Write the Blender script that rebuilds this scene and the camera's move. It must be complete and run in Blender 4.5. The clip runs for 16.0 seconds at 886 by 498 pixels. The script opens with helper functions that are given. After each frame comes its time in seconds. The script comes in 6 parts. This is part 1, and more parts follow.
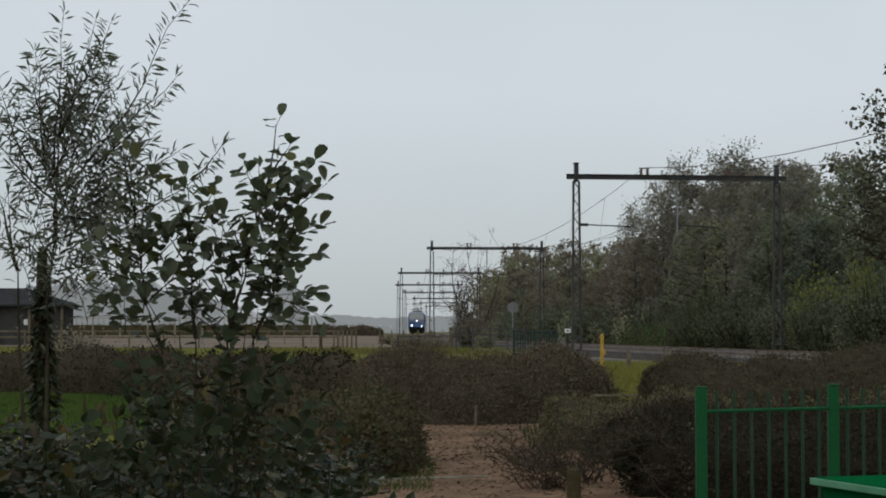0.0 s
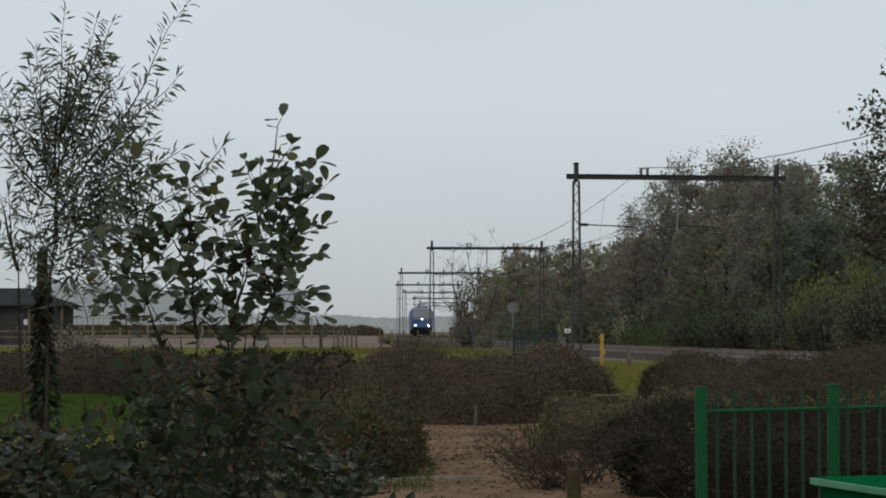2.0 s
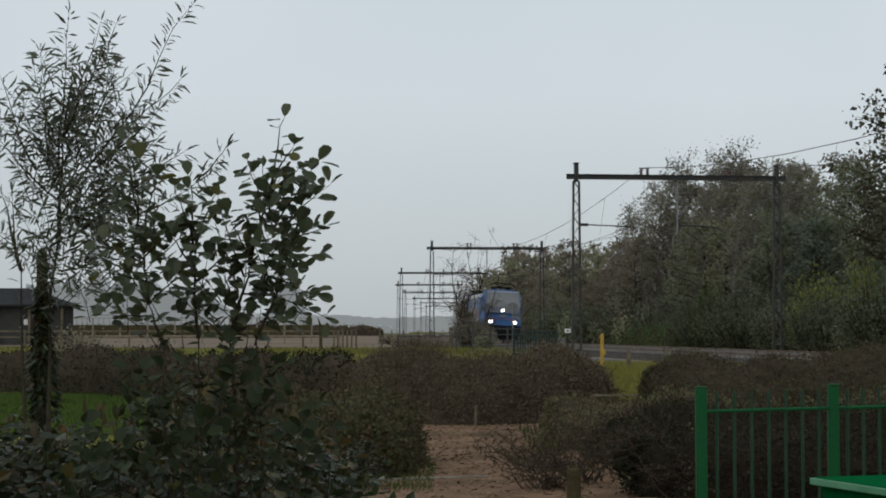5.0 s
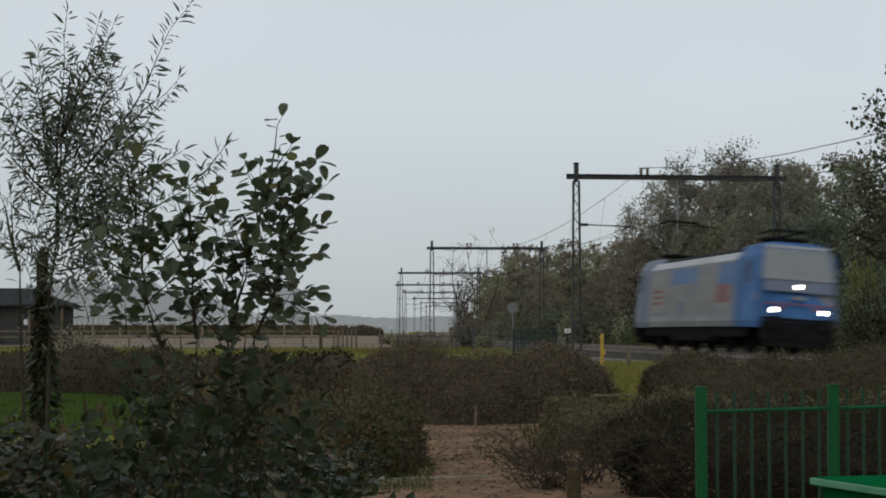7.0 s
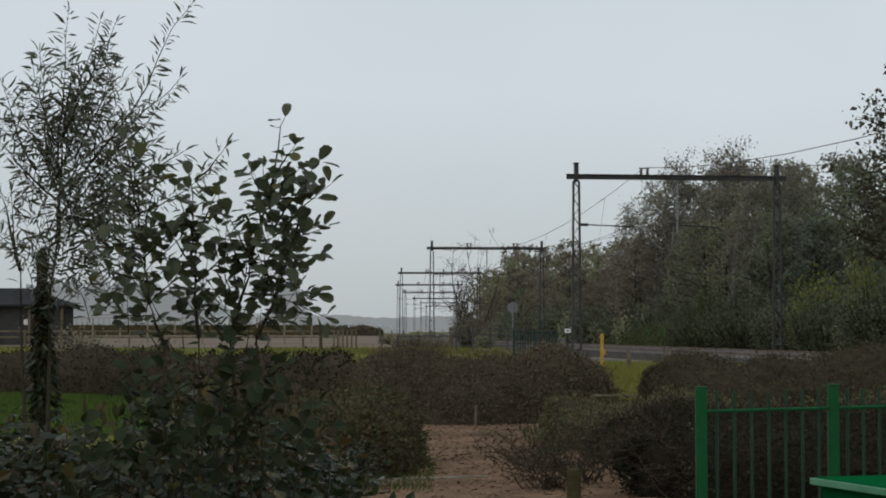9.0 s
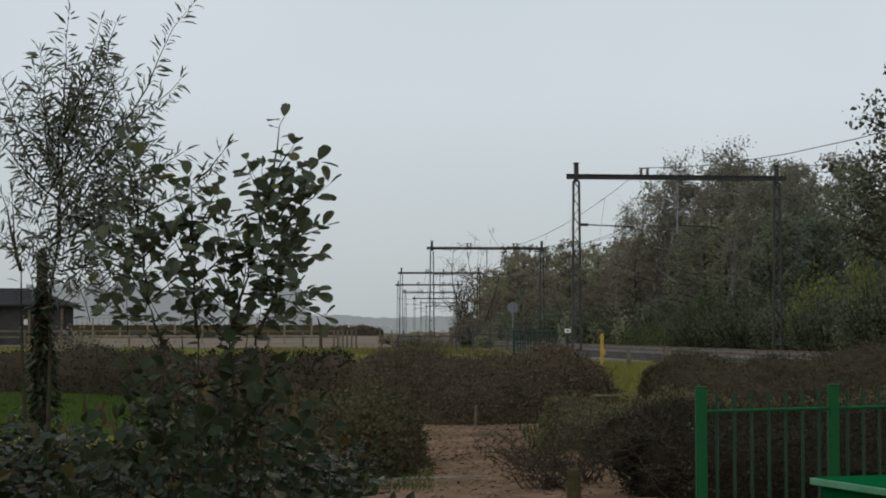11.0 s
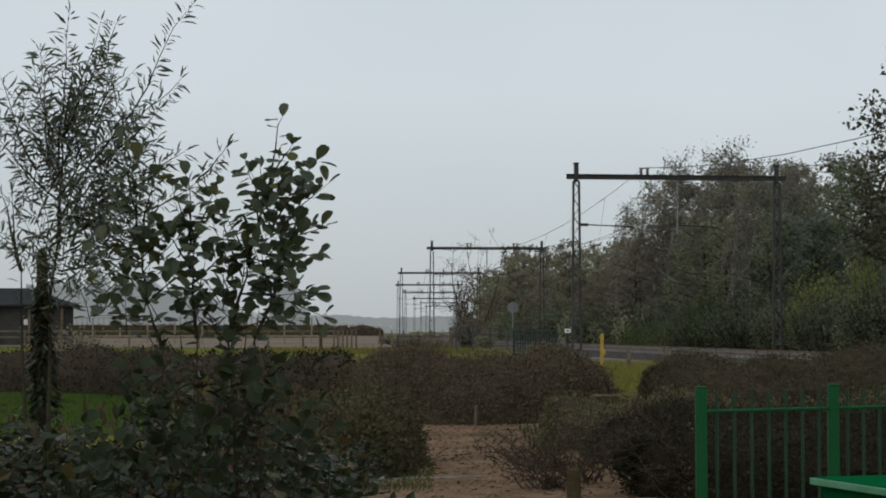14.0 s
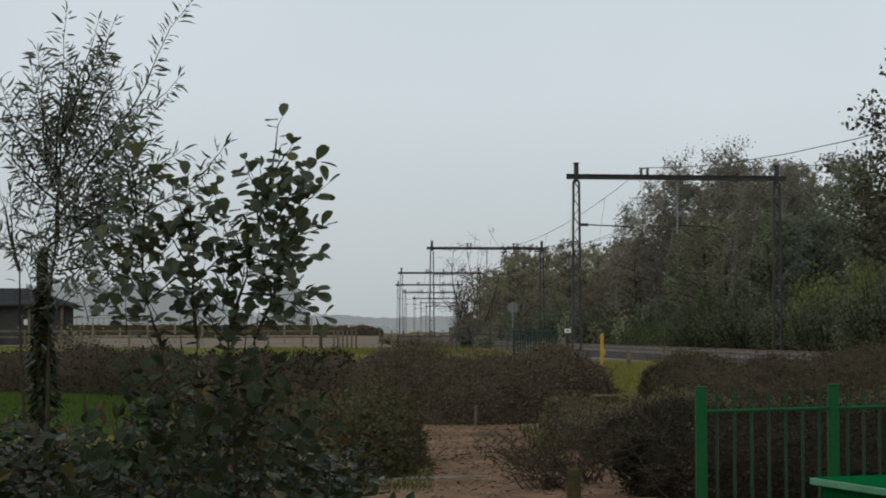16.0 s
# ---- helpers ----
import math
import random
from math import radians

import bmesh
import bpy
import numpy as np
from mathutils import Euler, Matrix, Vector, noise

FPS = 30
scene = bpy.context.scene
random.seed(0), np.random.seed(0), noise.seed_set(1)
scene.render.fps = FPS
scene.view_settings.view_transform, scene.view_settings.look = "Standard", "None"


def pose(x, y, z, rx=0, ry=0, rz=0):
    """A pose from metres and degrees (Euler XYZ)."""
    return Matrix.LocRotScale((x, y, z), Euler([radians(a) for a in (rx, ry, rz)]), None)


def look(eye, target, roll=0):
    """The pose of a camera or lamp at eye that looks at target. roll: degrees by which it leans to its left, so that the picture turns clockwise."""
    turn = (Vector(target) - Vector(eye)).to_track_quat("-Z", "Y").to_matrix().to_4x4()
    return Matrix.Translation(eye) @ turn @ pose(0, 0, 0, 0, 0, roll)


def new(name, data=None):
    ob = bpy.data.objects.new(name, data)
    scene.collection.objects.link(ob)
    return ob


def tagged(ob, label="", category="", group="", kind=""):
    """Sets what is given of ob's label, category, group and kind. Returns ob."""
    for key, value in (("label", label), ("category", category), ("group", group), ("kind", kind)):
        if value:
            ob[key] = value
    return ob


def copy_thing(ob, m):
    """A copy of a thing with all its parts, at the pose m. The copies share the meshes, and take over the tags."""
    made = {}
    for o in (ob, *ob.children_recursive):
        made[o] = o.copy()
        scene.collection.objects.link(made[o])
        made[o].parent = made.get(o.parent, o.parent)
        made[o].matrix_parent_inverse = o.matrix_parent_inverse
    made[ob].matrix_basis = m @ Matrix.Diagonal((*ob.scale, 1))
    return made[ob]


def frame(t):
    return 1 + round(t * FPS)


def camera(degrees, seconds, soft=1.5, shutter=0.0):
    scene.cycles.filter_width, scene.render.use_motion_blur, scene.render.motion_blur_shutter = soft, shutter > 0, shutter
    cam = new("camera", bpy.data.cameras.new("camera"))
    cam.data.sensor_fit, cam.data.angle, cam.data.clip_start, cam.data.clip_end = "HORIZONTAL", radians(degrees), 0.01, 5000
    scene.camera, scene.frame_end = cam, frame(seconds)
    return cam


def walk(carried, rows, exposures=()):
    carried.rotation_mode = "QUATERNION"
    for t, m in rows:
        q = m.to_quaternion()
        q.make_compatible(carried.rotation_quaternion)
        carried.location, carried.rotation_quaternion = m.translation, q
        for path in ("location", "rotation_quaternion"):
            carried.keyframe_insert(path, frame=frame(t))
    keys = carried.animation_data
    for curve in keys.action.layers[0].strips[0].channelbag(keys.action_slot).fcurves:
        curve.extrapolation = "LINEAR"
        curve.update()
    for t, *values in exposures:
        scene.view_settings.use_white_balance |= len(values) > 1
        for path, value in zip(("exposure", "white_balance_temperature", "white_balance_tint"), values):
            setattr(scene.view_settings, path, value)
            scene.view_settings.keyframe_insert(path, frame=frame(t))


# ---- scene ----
cam = camera(27.6, 16.0, soft=1.9, shutter=1.0)
EYE = (0.0, 0.0, 1.6)
VIEW = pose(*EYE, 90 + 2.61, 0, 0)
walk(cam, [(0.0, VIEW), (16.0, VIEW)])

# ---- light: an overcast, misty autumn day ----
world = bpy.data.worlds.new("overcast_sky")
scene.world = world
world.use_nodes = True
wt = world.node_tree
wt.nodes.clear()
w_out = wt.nodes.new("ShaderNodeOutputWorld")
w_bg = wt.nodes.new("ShaderNodeBackground")
w_sky = wt.nodes.new("ShaderNodeTexSky")
w_sky.sky_type = "NISHITA"
w_sky.sun_disc = False
w_sky.sun_elevation, w_sky.sun_rotation = radians(39), radians(204)
w_co = wt.nodes.new("ShaderNodeTexCoord")
w_no = wt.nodes.new("ShaderNodeTexNoise")
w_no.inputs["Scale"].default_value, w_no.inputs["Detail"].default_value = 2.2, 3.0
w_ramp = wt.nodes.new("ShaderNodeValToRGB")
w_ramp.color_ramp.elements[0].position, w_ramp.color_ramp.elements[0].color = 0.3, (4.4, 4.85, 5.1, 1)
w_ramp.color_ramp.elements[1].position, w_ramp.color_ramp.elements[1].color = 0.75, (5.4, 5.7, 6.0, 1)
w_mix = wt.nodes.new("ShaderNodeMixRGB")
w_mix.inputs["Fac"].default_value = 0.93
wt.links.new(w_co.outputs["Generated"], w_no.inputs["Vector"])
wt.links.new(w_no.outputs["Fac"], w_ramp.inputs["Fac"])
wt.links.new(w_sky.outputs["Color"], w_mix.inputs[1])
wt.links.new(w_ramp.outputs["Color"], w_mix.inputs[2])
w_sep = wt.nodes.new("ShaderNodeSeparateXYZ")
w_low = wt.nodes.new("ShaderNodeMapRange")
w_low.inputs["From Min"].default_value, w_low.inputs["From Max"].default_value = 0.0, 0.13
w_low.inputs["To Min"].default_value, w_low.inputs["To Max"].default_value = 0.77, 1.03
w_dim = wt.nodes.new("ShaderNodeMixRGB")
w_dim.blend_type = "MULTIPLY"
w_dim.inputs["Fac"].default_value = 1.0
wt.links.new(w_co.outputs["Generated"], w_sep.inputs["Vector"])
wt.links.new(w_sep.outputs["Z"], w_low.inputs["Value"])
wt.links.new(w_mix.outputs["Color"], w_dim.inputs[1])
wt.links.new(w_low.outputs["Result"], w_dim.inputs[2])
wt.links.new(w_dim.outputs["Color"], w_bg.inputs["Color"])
w_bg.inputs["Strength"].default_value = 0.13
wt.links.new(w_bg.outputs["Background"], w_out.inputs["Surface"])

sun_data = bpy.data.lights.new("sun", "SUN")
sun_data.energy, sun_data.angle, sun_data.color = 0.5, radians(40), (1.0, 0.97, 0.92)
sun = new("sun", sun_data)
sun.matrix_world = look((0, 0, 60), (22, 50, 16))
scene.view_settings.exposure = 0.0


# ---- materials ----
def nodes_of(name):
    m = bpy.data.materials.new(name)
    m.use_nodes = True
    nt = m.node_tree
    return m, nt, nt.nodes["Principled BSDF"]


def surface(name, c1, c2, rough=0.8, scale=6.0, fine=60.0, bump=0.3, metal=0.0, dirt=None, spread=0.0):
    """Two-scale noise between two colours, with relief; dirt adds a third colour in stains."""
    m, nt, b = nodes_of(name)
    co = nt.nodes.new("ShaderNodeTexCoord")
    n1 = nt.nodes.new("ShaderNodeTexNoise")
    n1.inputs["Scale"].default_value, n1.inputs["Detail"].default_value = scale, 6
    n2 = nt.nodes.new("ShaderNodeTexNoise")
    n2.inputs["Scale"].default_value, n2.inputs["Detail"].default_value = fine, 4
    nt.links.new(co.outputs["Object"], n1.inputs["Vector"])
    nt.links.new(co.outputs["Object"], n2.inputs["Vector"])
    mixf = nt.nodes.new("ShaderNodeMath")
    mixf.operation = "MULTIPLY_ADD"
    nt.links.new(n2.outputs["Fac"], mixf.inputs[0])
    mixf.inputs[1].default_value = 0.5
    half = nt.nodes.new("ShaderNodeMath")
    half.operation = "MULTIPLY"
    nt.links.new(n1.outputs["Fac"], half.inputs[0])
    half.inputs[1].default_value = 0.5
    nt.links.new(half.outputs[0], mixf.inputs[2])
    ramp = nt.nodes.new("ShaderNodeValToRGB")
    ramp.color_ramp.elements[0].position, ramp.color_ramp.elements[0].color = 0.36, (*c1, 1)
    ramp.color_ramp.elements[1].position, ramp.color_ramp.elements[1].color = 0.64, (*c2, 1)
    nt.links.new(mixf.outputs[0], ramp.inputs["Fac"])
    last = ramp.outputs["Color"]
    if dirt:
        n3 = nt.nodes.new("ShaderNodeTexNoise")
        n3.inputs["Scale"].default_value, n3.inputs["Detail"].default_value = scale * 0.35, 5
        nt.links.new(co.outputs["Object"], n3.inputs["Vector"])
        r3 = nt.nodes.new("ShaderNodeValToRGB")
        r3.color_ramp.elements[0].position, r3.color_ramp.elements[1].position = 0.5, 0.68
        nt.links.new(n3.outputs["Fac"], r3.inputs["Fac"])
        mx = nt.nodes.new("ShaderNodeMixRGB")
        nt.links.new(r3.outputs["Color"], mx.inputs["Fac"])
        nt.links.new(last, mx.inputs[1])
        mx.inputs[2].default_value = (*dirt, 1)
        last = mx.outputs["Color"]
    if spread:
        info = nt.nodes.new("ShaderNodeObjectInfo")
        hsv = nt.nodes.new("ShaderNodeHueSaturation")
        mr = nt.nodes.new("ShaderNodeMapRange")
        mr.inputs["To Min"].default_value, mr.inputs["To Max"].default_value = 1 - spread, 1 + spread
        nt.links.new(info.outputs["Random"], mr.inputs["Value"])
        nt.links.new(mr.outputs["Result"], hsv.inputs["Value"])
        nt.links.new(last, hsv.inputs["Color"])
        last = hsv.outputs["Color"]
    nt.links.new(last, b.inputs["Base Color"])
    b.inputs["Roughness"].default_value, b.inputs["Metallic"].default_value = rough, metal
    b.inputs["Specular IOR Level"].default_value = 0.0 if rough >= 0.85 else 0.3 if rough > 0.45 else 0.5
    if bump:
        bp = nt.nodes.new("ShaderNodeBump")
        bp.inputs["Strength"].default_value, bp.inputs["Distance"].default_value = bump, 0.02
        nt.links.new(mixf.outputs[0], bp.inputs["Height"])
        nt.links.new(bp.outputs["Normal"], b.inputs["Normal"])
    return m


def leafy(name, colours, rough=0.5, through_light=0.25, gloss=0.2):
    """Leaves: one colour a leaf out of the given row, a little light passing through."""
    m, nt, b = nodes_of(name)
    geo = nt.nodes.new("ShaderNodeNewGeometry")
    info = nt.nodes.new("ShaderNodeObjectInfo")
    ramp = nt.nodes.new("ShaderNodeValToRGB")
    els = ramp.color_ramp.elements
    els[0].position, els[0].color = 0.0, (*colours[0], 1)
    els[1].position, els[1].color = 1.0, (*colours[-1], 1)
    for i, c in enumerate(colours[1:-1], 1):
        els.new(i / (len(colours) - 1)).color = (*c, 1)
    nt.links.new(geo.outputs["Random Per Island"], ramp.inputs["Fac"])
    hsv = nt.nodes.new("ShaderNodeHueSaturation")
    mr = nt.nodes.new("ShaderNodeMapRange")
    mr.inputs["To Min"].default_value, mr.inputs["To Max"].default_value = 0.75, 1.25
    nt.links.new(info.outputs["Random"], mr.inputs["Value"])
    nt.links.new(mr.outputs["Result"], hsv.inputs["Value"])
    nt.links.new(ramp.outputs["Color"], hsv.inputs["Color"])
    nt.links.new(hsv.outputs["Color"], b.inputs["Base Color"])
    b.inputs["Roughness"].default_value = rough
    b.inputs["Specular IOR Level"].default_value = gloss
    tr = nt.nodes.new("ShaderNodeBsdfTranslucent")
    nt.links.new(hsv.outputs["Color"], tr.inputs["Color"])
    mx = nt.nodes.new("ShaderNodeMixShader")
    mx.inputs["Fac"].default_value = through_light
    nt.links.new(b.outputs["BSDF"], mx.inputs[1])
    nt.links.new(tr.outputs["BSDF"], mx.inputs[2])
    nt.links.new(mx.outputs["Shader"], nt.nodes["Material Output"].inputs["Surface"])
    return m


def printed(name):
    """A printed picture of soft patches: greys, pale blue, a little pink."""
    m, nt, b = nodes_of(name)
    co = nt.nodes.new("ShaderNodeTexCoord")
    no = nt.nodes.new("ShaderNodeTexNoise")
    no.inputs["Scale"].default_value, no.inputs["Detail"].default_value = 0.55, 3
    ramp = nt.nodes.new("ShaderNodeValToRGB")
    els = ramp.color_ramp.elements
    els[0].position, els[0].color = 0.3, (0.1, 0.125, 0.18, 1)
    els[1].position, els[1].color = 0.72, (0.09, 0.12, 0.2, 1)
    for at, c in ((0.4, (0.15, 0.155, 0.165)), (0.47, (0.2, 0.2, 0.2)), (0.53, (0.17, 0.155, 0.155)), (0.6, (0.15, 0.16, 0.175))):
        els.new(at).color = (*c, 1)
    nt.links.new(co.outputs["Object"], no.inputs["Vector"])
    nt.links.new(no.outputs["Fac"], ramp.inputs["Fac"])
    nt.links.new(ramp.outputs["Color"], b.inputs["Base Color"])
    b.inputs["Roughness"].default_value = 0.6
    b.inputs["Specular IOR Level"].default_value = 0.3
    return m


def glowing(name, colour, strength):
    m, nt, b = nodes_of(name)
    b.inputs["Base Color"].default_value = (*colour, 1)
    b.inputs["Emission Color"].default_value = (*colour, 1)
    b.inputs["Emission Strength"].default_value = strength
    return m


GRASS = surface("meadow_grass", (0.1, 0.11, 0.025), (0.165, 0.16, 0.045), 0.9, 0.5, 14, 0.5, dirt=(0.12, 0.1, 0.05))
LAWN = surface("lawn_grass", (0.034, 0.058, 0.012), (0.052, 0.078, 0.017), 0.9, 0.8, 20, 0.5)
SAND = surface("riding_sand", (0.165, 0.135, 0.106), (0.23, 0.19, 0.152), 0.95, 0.12, 5, 0.3, dirt=(0.15, 0.125, 0.097))
LITTER_SOIL = surface("leaf_strewn_soil", (0.1, 0.066, 0.043), (0.25, 0.168, 0.112), 0.95, 1.6, 28, 0.9, dirt=(0.085, 0.065, 0.042))
MOSS_WOOD = surface("dark_mossy_wood", (0.045, 0.036, 0.02), (0.09, 0.075, 0.04), 0.9, 6, 50, 0.7, dirt=(0.04, 0.05, 0.02))
# near-black: the shade between inner twigs is put into this colour
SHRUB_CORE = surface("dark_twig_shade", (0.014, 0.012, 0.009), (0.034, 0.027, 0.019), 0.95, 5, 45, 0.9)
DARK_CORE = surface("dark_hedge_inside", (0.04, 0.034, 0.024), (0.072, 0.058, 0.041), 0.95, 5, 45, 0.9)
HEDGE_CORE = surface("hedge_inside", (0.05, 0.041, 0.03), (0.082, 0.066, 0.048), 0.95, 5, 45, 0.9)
BRUSH = surface("grey_brown_brushwood", (0.042, 0.032, 0.024), (0.078, 0.058, 0.044), 0.9, 6, 50, 0.4)
BALLAST = surface("ballast_stone", (0.055, 0.05, 0.046), (0.105, 0.097, 0.09), 0.95, 2.0, 18, 0.9, dirt=(0.08, 0.066, 0.054))
CONCRETE = surface("weathered_concrete", (0.16, 0.15, 0.14), (0.24, 0.23, 0.215), 0.9, 2, 40, 0.3)
RAIL = surface("rusty_rail_steel", (0.12, 0.075, 0.05), (0.2, 0.14, 0.1), 0.6, 5, 50, 0.2, metal=0.5)
RAIL_TOP = surface("polished_rail_head", (0.34, 0.33, 0.32), (0.45, 0.44, 0.43), 0.45, 5, 50, 0.1, metal=1.0)
FIELD = surface("stubble_field", (0.13, 0.115, 0.08), (0.19, 0.165, 0.12), 0.95, 0.03, 1.5, 0.2)
STEEL = surface("dull_painted_steel", (0.03, 0.032, 0.031), (0.062, 0.064, 0.061), 0.65, 2, 30, 0.2, metal=0.2, dirt=(0.065, 0.05, 0.038))
WIRE = surface("oxidised_copper_wire", (0.08, 0.085, 0.08), (0.12, 0.12, 0.11), 0.6, 3, 30, 0.0, metal=0.4)
PORCELAIN = surface("brown_porcelain", (0.1, 0.06, 0.045), (0.15, 0.09, 0.07), 0.25, 8, 40, 0.0)
RAIL_GREY = surface("dull_grey_rail_paint", (0.045, 0.048, 0.048), (0.075, 0.078, 0.077), 0.75, 4, 40, 0.15)
GALV = surface("galvanised_steel", (0.16, 0.165, 0.17), (0.25, 0.255, 0.26), 0.5, 4, 40, 0.15, metal=0.4)
LID_RIM = surface("pale_green_rim", (0.06, 0.22, 0.11), (0.1, 0.29, 0.16), 0.45, 6, 40, 0.1)
FENCE_GREEN = surface("green_fence_paint", (0.001, 0.06, 0.016), (0.002, 0.082, 0.022), 0.8, 3, 40, 0.12, dirt=(0.008, 0.068, 0.026))
BAR_GREEN = surface("dull_green_bar_paint", (0.006, 0.034, 0.015), (0.011, 0.048, 0.021), 0.6, 3, 40, 0.12, dirt=(0.02, 0.045, 0.022))
LID_GREEN = surface("green_lid_plastic", (0.002, 0.075, 0.022), (0.005, 0.1, 0.032), 0.86, 2, 30, 0.1)
DARK_PANEL = surface("dark_green_gate_paint", (0.012, 0.026, 0.024), (0.02, 0.04, 0.036), 0.6, 3, 30, 0.1)
YELLOW = surface("yellow_marker_paint", (0.33, 0.2, 0.025), (0.45, 0.29, 0.05), 0.6, 5, 40, 0.15, dirt=(0.3, 0.18, 0.03))
OLD_WOOD = surface("weathered_wood", (0.1, 0.08, 0.055), (0.19, 0.155, 0.115), 0.9, 5, 50, 0.7, dirt=(0.07, 0.08, 0.04))
PALE_WOOD = surface("pale_grey_timber", (0.17, 0.155, 0.125), (0.28, 0.255, 0.21), 0.9, 4, 40, 0.5)
BARK = surface("dark_bark", (0.026, 0.021, 0.016), (0.066, 0.055, 0.041), 0.95, 5, 40, 0.9, dirt=(0.06, 0.07, 0.035))
PALE_BARK = surface("pale_birch_bark", (0.2, 0.19, 0.17), (0.36, 0.34, 0.31), 0.85, 3, 20, 0.5, dirt=(0.08, 0.07, 0.06))
TWIG = surface("brown_twigs", (0.032, 0.021, 0.015), (0.058, 0.039, 0.028), 0.9, 6, 50, 0.4)
ROOF = surface("dark_roof_sheet", (0.03, 0.032, 0.034), (0.05, 0.052, 0.055), 0.9, 1, 10, 0.3, dirt=(0.055, 0.055, 0.05))
# dark base stands in for the shade inside the open barn
BARN_WALL = surface("shaded_barn_wall", (0.04, 0.04, 0.038), (0.07, 0.068, 0.064), 0.9, 2, 20, 0.3)
WHITE = surface("white_enamel", (0.72, 0.72, 0.7), (0.82, 0.82, 0.8), 0.5, 4, 30, 0.05, dirt=(0.55, 0.54, 0.5))
SIGN_BACK = surface("grey_sign_back", (0.14, 0.145, 0.14), (0.2, 0.205, 0.2), 0.6, 3, 30, 0.1, metal=0.2)

ALDER_LEAF = leafy("alder_leaves", [(0.06, 0.076, 0.042), (0.072, 0.088, 0.047), (0.08, 0.096, 0.054), (0.064, 0.08, 0.045), (0.07, 0.085, 0.046), (0.075, 0.09, 0.05), (0.115, 0.112, 0.034)], 0.42, 0.35, 0.25)
# darker copy of the alder leaf: the shade low down is in the colour
SHADE_LEAF = leafy("shaded_broad_leaves", [(0.02, 0.03, 0.014), (0.026, 0.037, 0.017), (0.034, 0.036, 0.014), (0.029, 0.04, 0.019), (0.022, 0.031, 0.014), (0.065, 0.052, 0.014)], 0.5, 0.25, 0.1)
WILLOW_LEAF = leafy("willow_leaves", [(0.07, 0.08, 0.055), (0.1, 0.11, 0.078), (0.085, 0.1, 0.062), (0.13, 0.135, 0.105)], 0.45, 0.3, 0.3)
BRAMBLE_LEAF = leafy("bramble_leaves", [(0.014, 0.023, 0.01), (0.02, 0.032, 0.013), (0.03, 0.041, 0.013), (0.016, 0.024, 0.012), (0.02, 0.031, 0.013), (0.024, 0.036, 0.013), (0.05, 0.05, 0.014), (0.085, 0.05, 0.017), (0.016, 0.025, 0.013)], 0.38, 0.22, 0.3)
DARK_HEDGE_LEAF = leafy("dark_green_hedge_leaves", [(0.055, 0.06, 0.032), (0.078, 0.062, 0.041), (0.062, 0.074, 0.032), (0.09, 0.062, 0.044), (0.097, 0.092, 0.034)], 0.75, 0.2, 0.1)
HEDGE_LEAF = leafy("brown_hedge_leaves", [(0.134, 0.103, 0.073), (0.15, 0.11, 0.077), (0.123, 0.103, 0.064), (0.141, 0.108, 0.074), (0.114, 0.108, 0.055), (0.165, 0.117, 0.079)], 0.8, 0.3, 0.06)
GREEN_HEDGE_LEAF = leafy("mixed_hedge_leaves", [(0.081, 0.094, 0.042), (0.127, 0.088, 0.06), (0.091, 0.112, 0.044), (0.146, 0.096, 0.065), (0.078, 0.091, 0.044), (0.112, 0.13, 0.047), (0.13, 0.086, 0.06), (0.065, 0.073, 0.034)], 0.7, 0.25, 0.1)
SHRUB_LEAF = leafy("dark_shrub_leaves", [(0.022, 0.021, 0.013), (0.031, 0.025, 0.016), (0.024, 0.028, 0.014), (0.018, 0.02, 0.01), (0.048, 0.037, 0.027)], 0.75, 0.2, 0.1)
# the wood's tree leaves are lightened; mist is put into their colour
WOOD_OLIVE = leafy("olive_tree_leaves", [(0.218, 0.229, 0.142), (0.268, 0.273, 0.167), (0.243, 0.232, 0.151), (0.295, 0.293, 0.176)], 0.85, 0.45, 0.1)
WOOD_DARK = leafy("dark_tree_leaves", [(0.165, 0.188, 0.121), (0.209, 0.234, 0.147), (0.184, 0.202, 0.13), (0.234, 0.252, 0.152)], 0.85, 0.45, 0.1)
WOOD_DEEP = leafy("very_dark_tree_leaves", [(0.118, 0.143, 0.107), (0.143, 0.167, 0.125), (0.128, 0.153, 0.113), (0.16, 0.178, 0.132)], 0.85, 0.35, 0.05)
EDGE_LEAF = leafy("dark_brownish_leaves", [(0.06, 0.066, 0.042), (0.08, 0.08, 0.05), (0.088, 0.072, 0.048), (0.066, 0.074, 0.046)], 0.6, 0.25, 0.15)
UNDER_DARK = leafy("dark_undergrowth_leaves", [(0.095, 0.112, 0.072), (0.12, 0.138, 0.086), (0.106, 0.12, 0.077), (0.136, 0.15, 0.09)], 0.85, 0.4, 0.08)
WOOD_RUSSET = leafy("russet_tree_leaves", [(0.208, 0.173, 0.133), (0.182, 0.163, 0.122), (0.232, 0.184, 0.139), (0.175, 0.17, 0.126)], 0.85, 0.45, 0.1)
WOOD_PALE = leafy("pale_tree_leaves", [(0.206, 0.196, 0.146), (0.243, 0.229, 0.173), (0.178, 0.168, 0.124), (0.216, 0.191, 0.142)], 0.85, 0.45, 0.1)
WOOD_YELLOW = leafy("yellowing_leaves", [(0.21, 0.217, 0.042), (0.154, 0.189, 0.045), (0.266, 0.245, 0.045), (0.126, 0.161, 0.042)], 0.65, 0.3)
WOOD_GREEN = leafy("fresh_green_leaves", [(0.06, 0.1, 0.028), (0.08, 0.125, 0.035), (0.05, 0.08, 0.028), (0.11, 0.14, 0.04)], 0.65, 0.3)
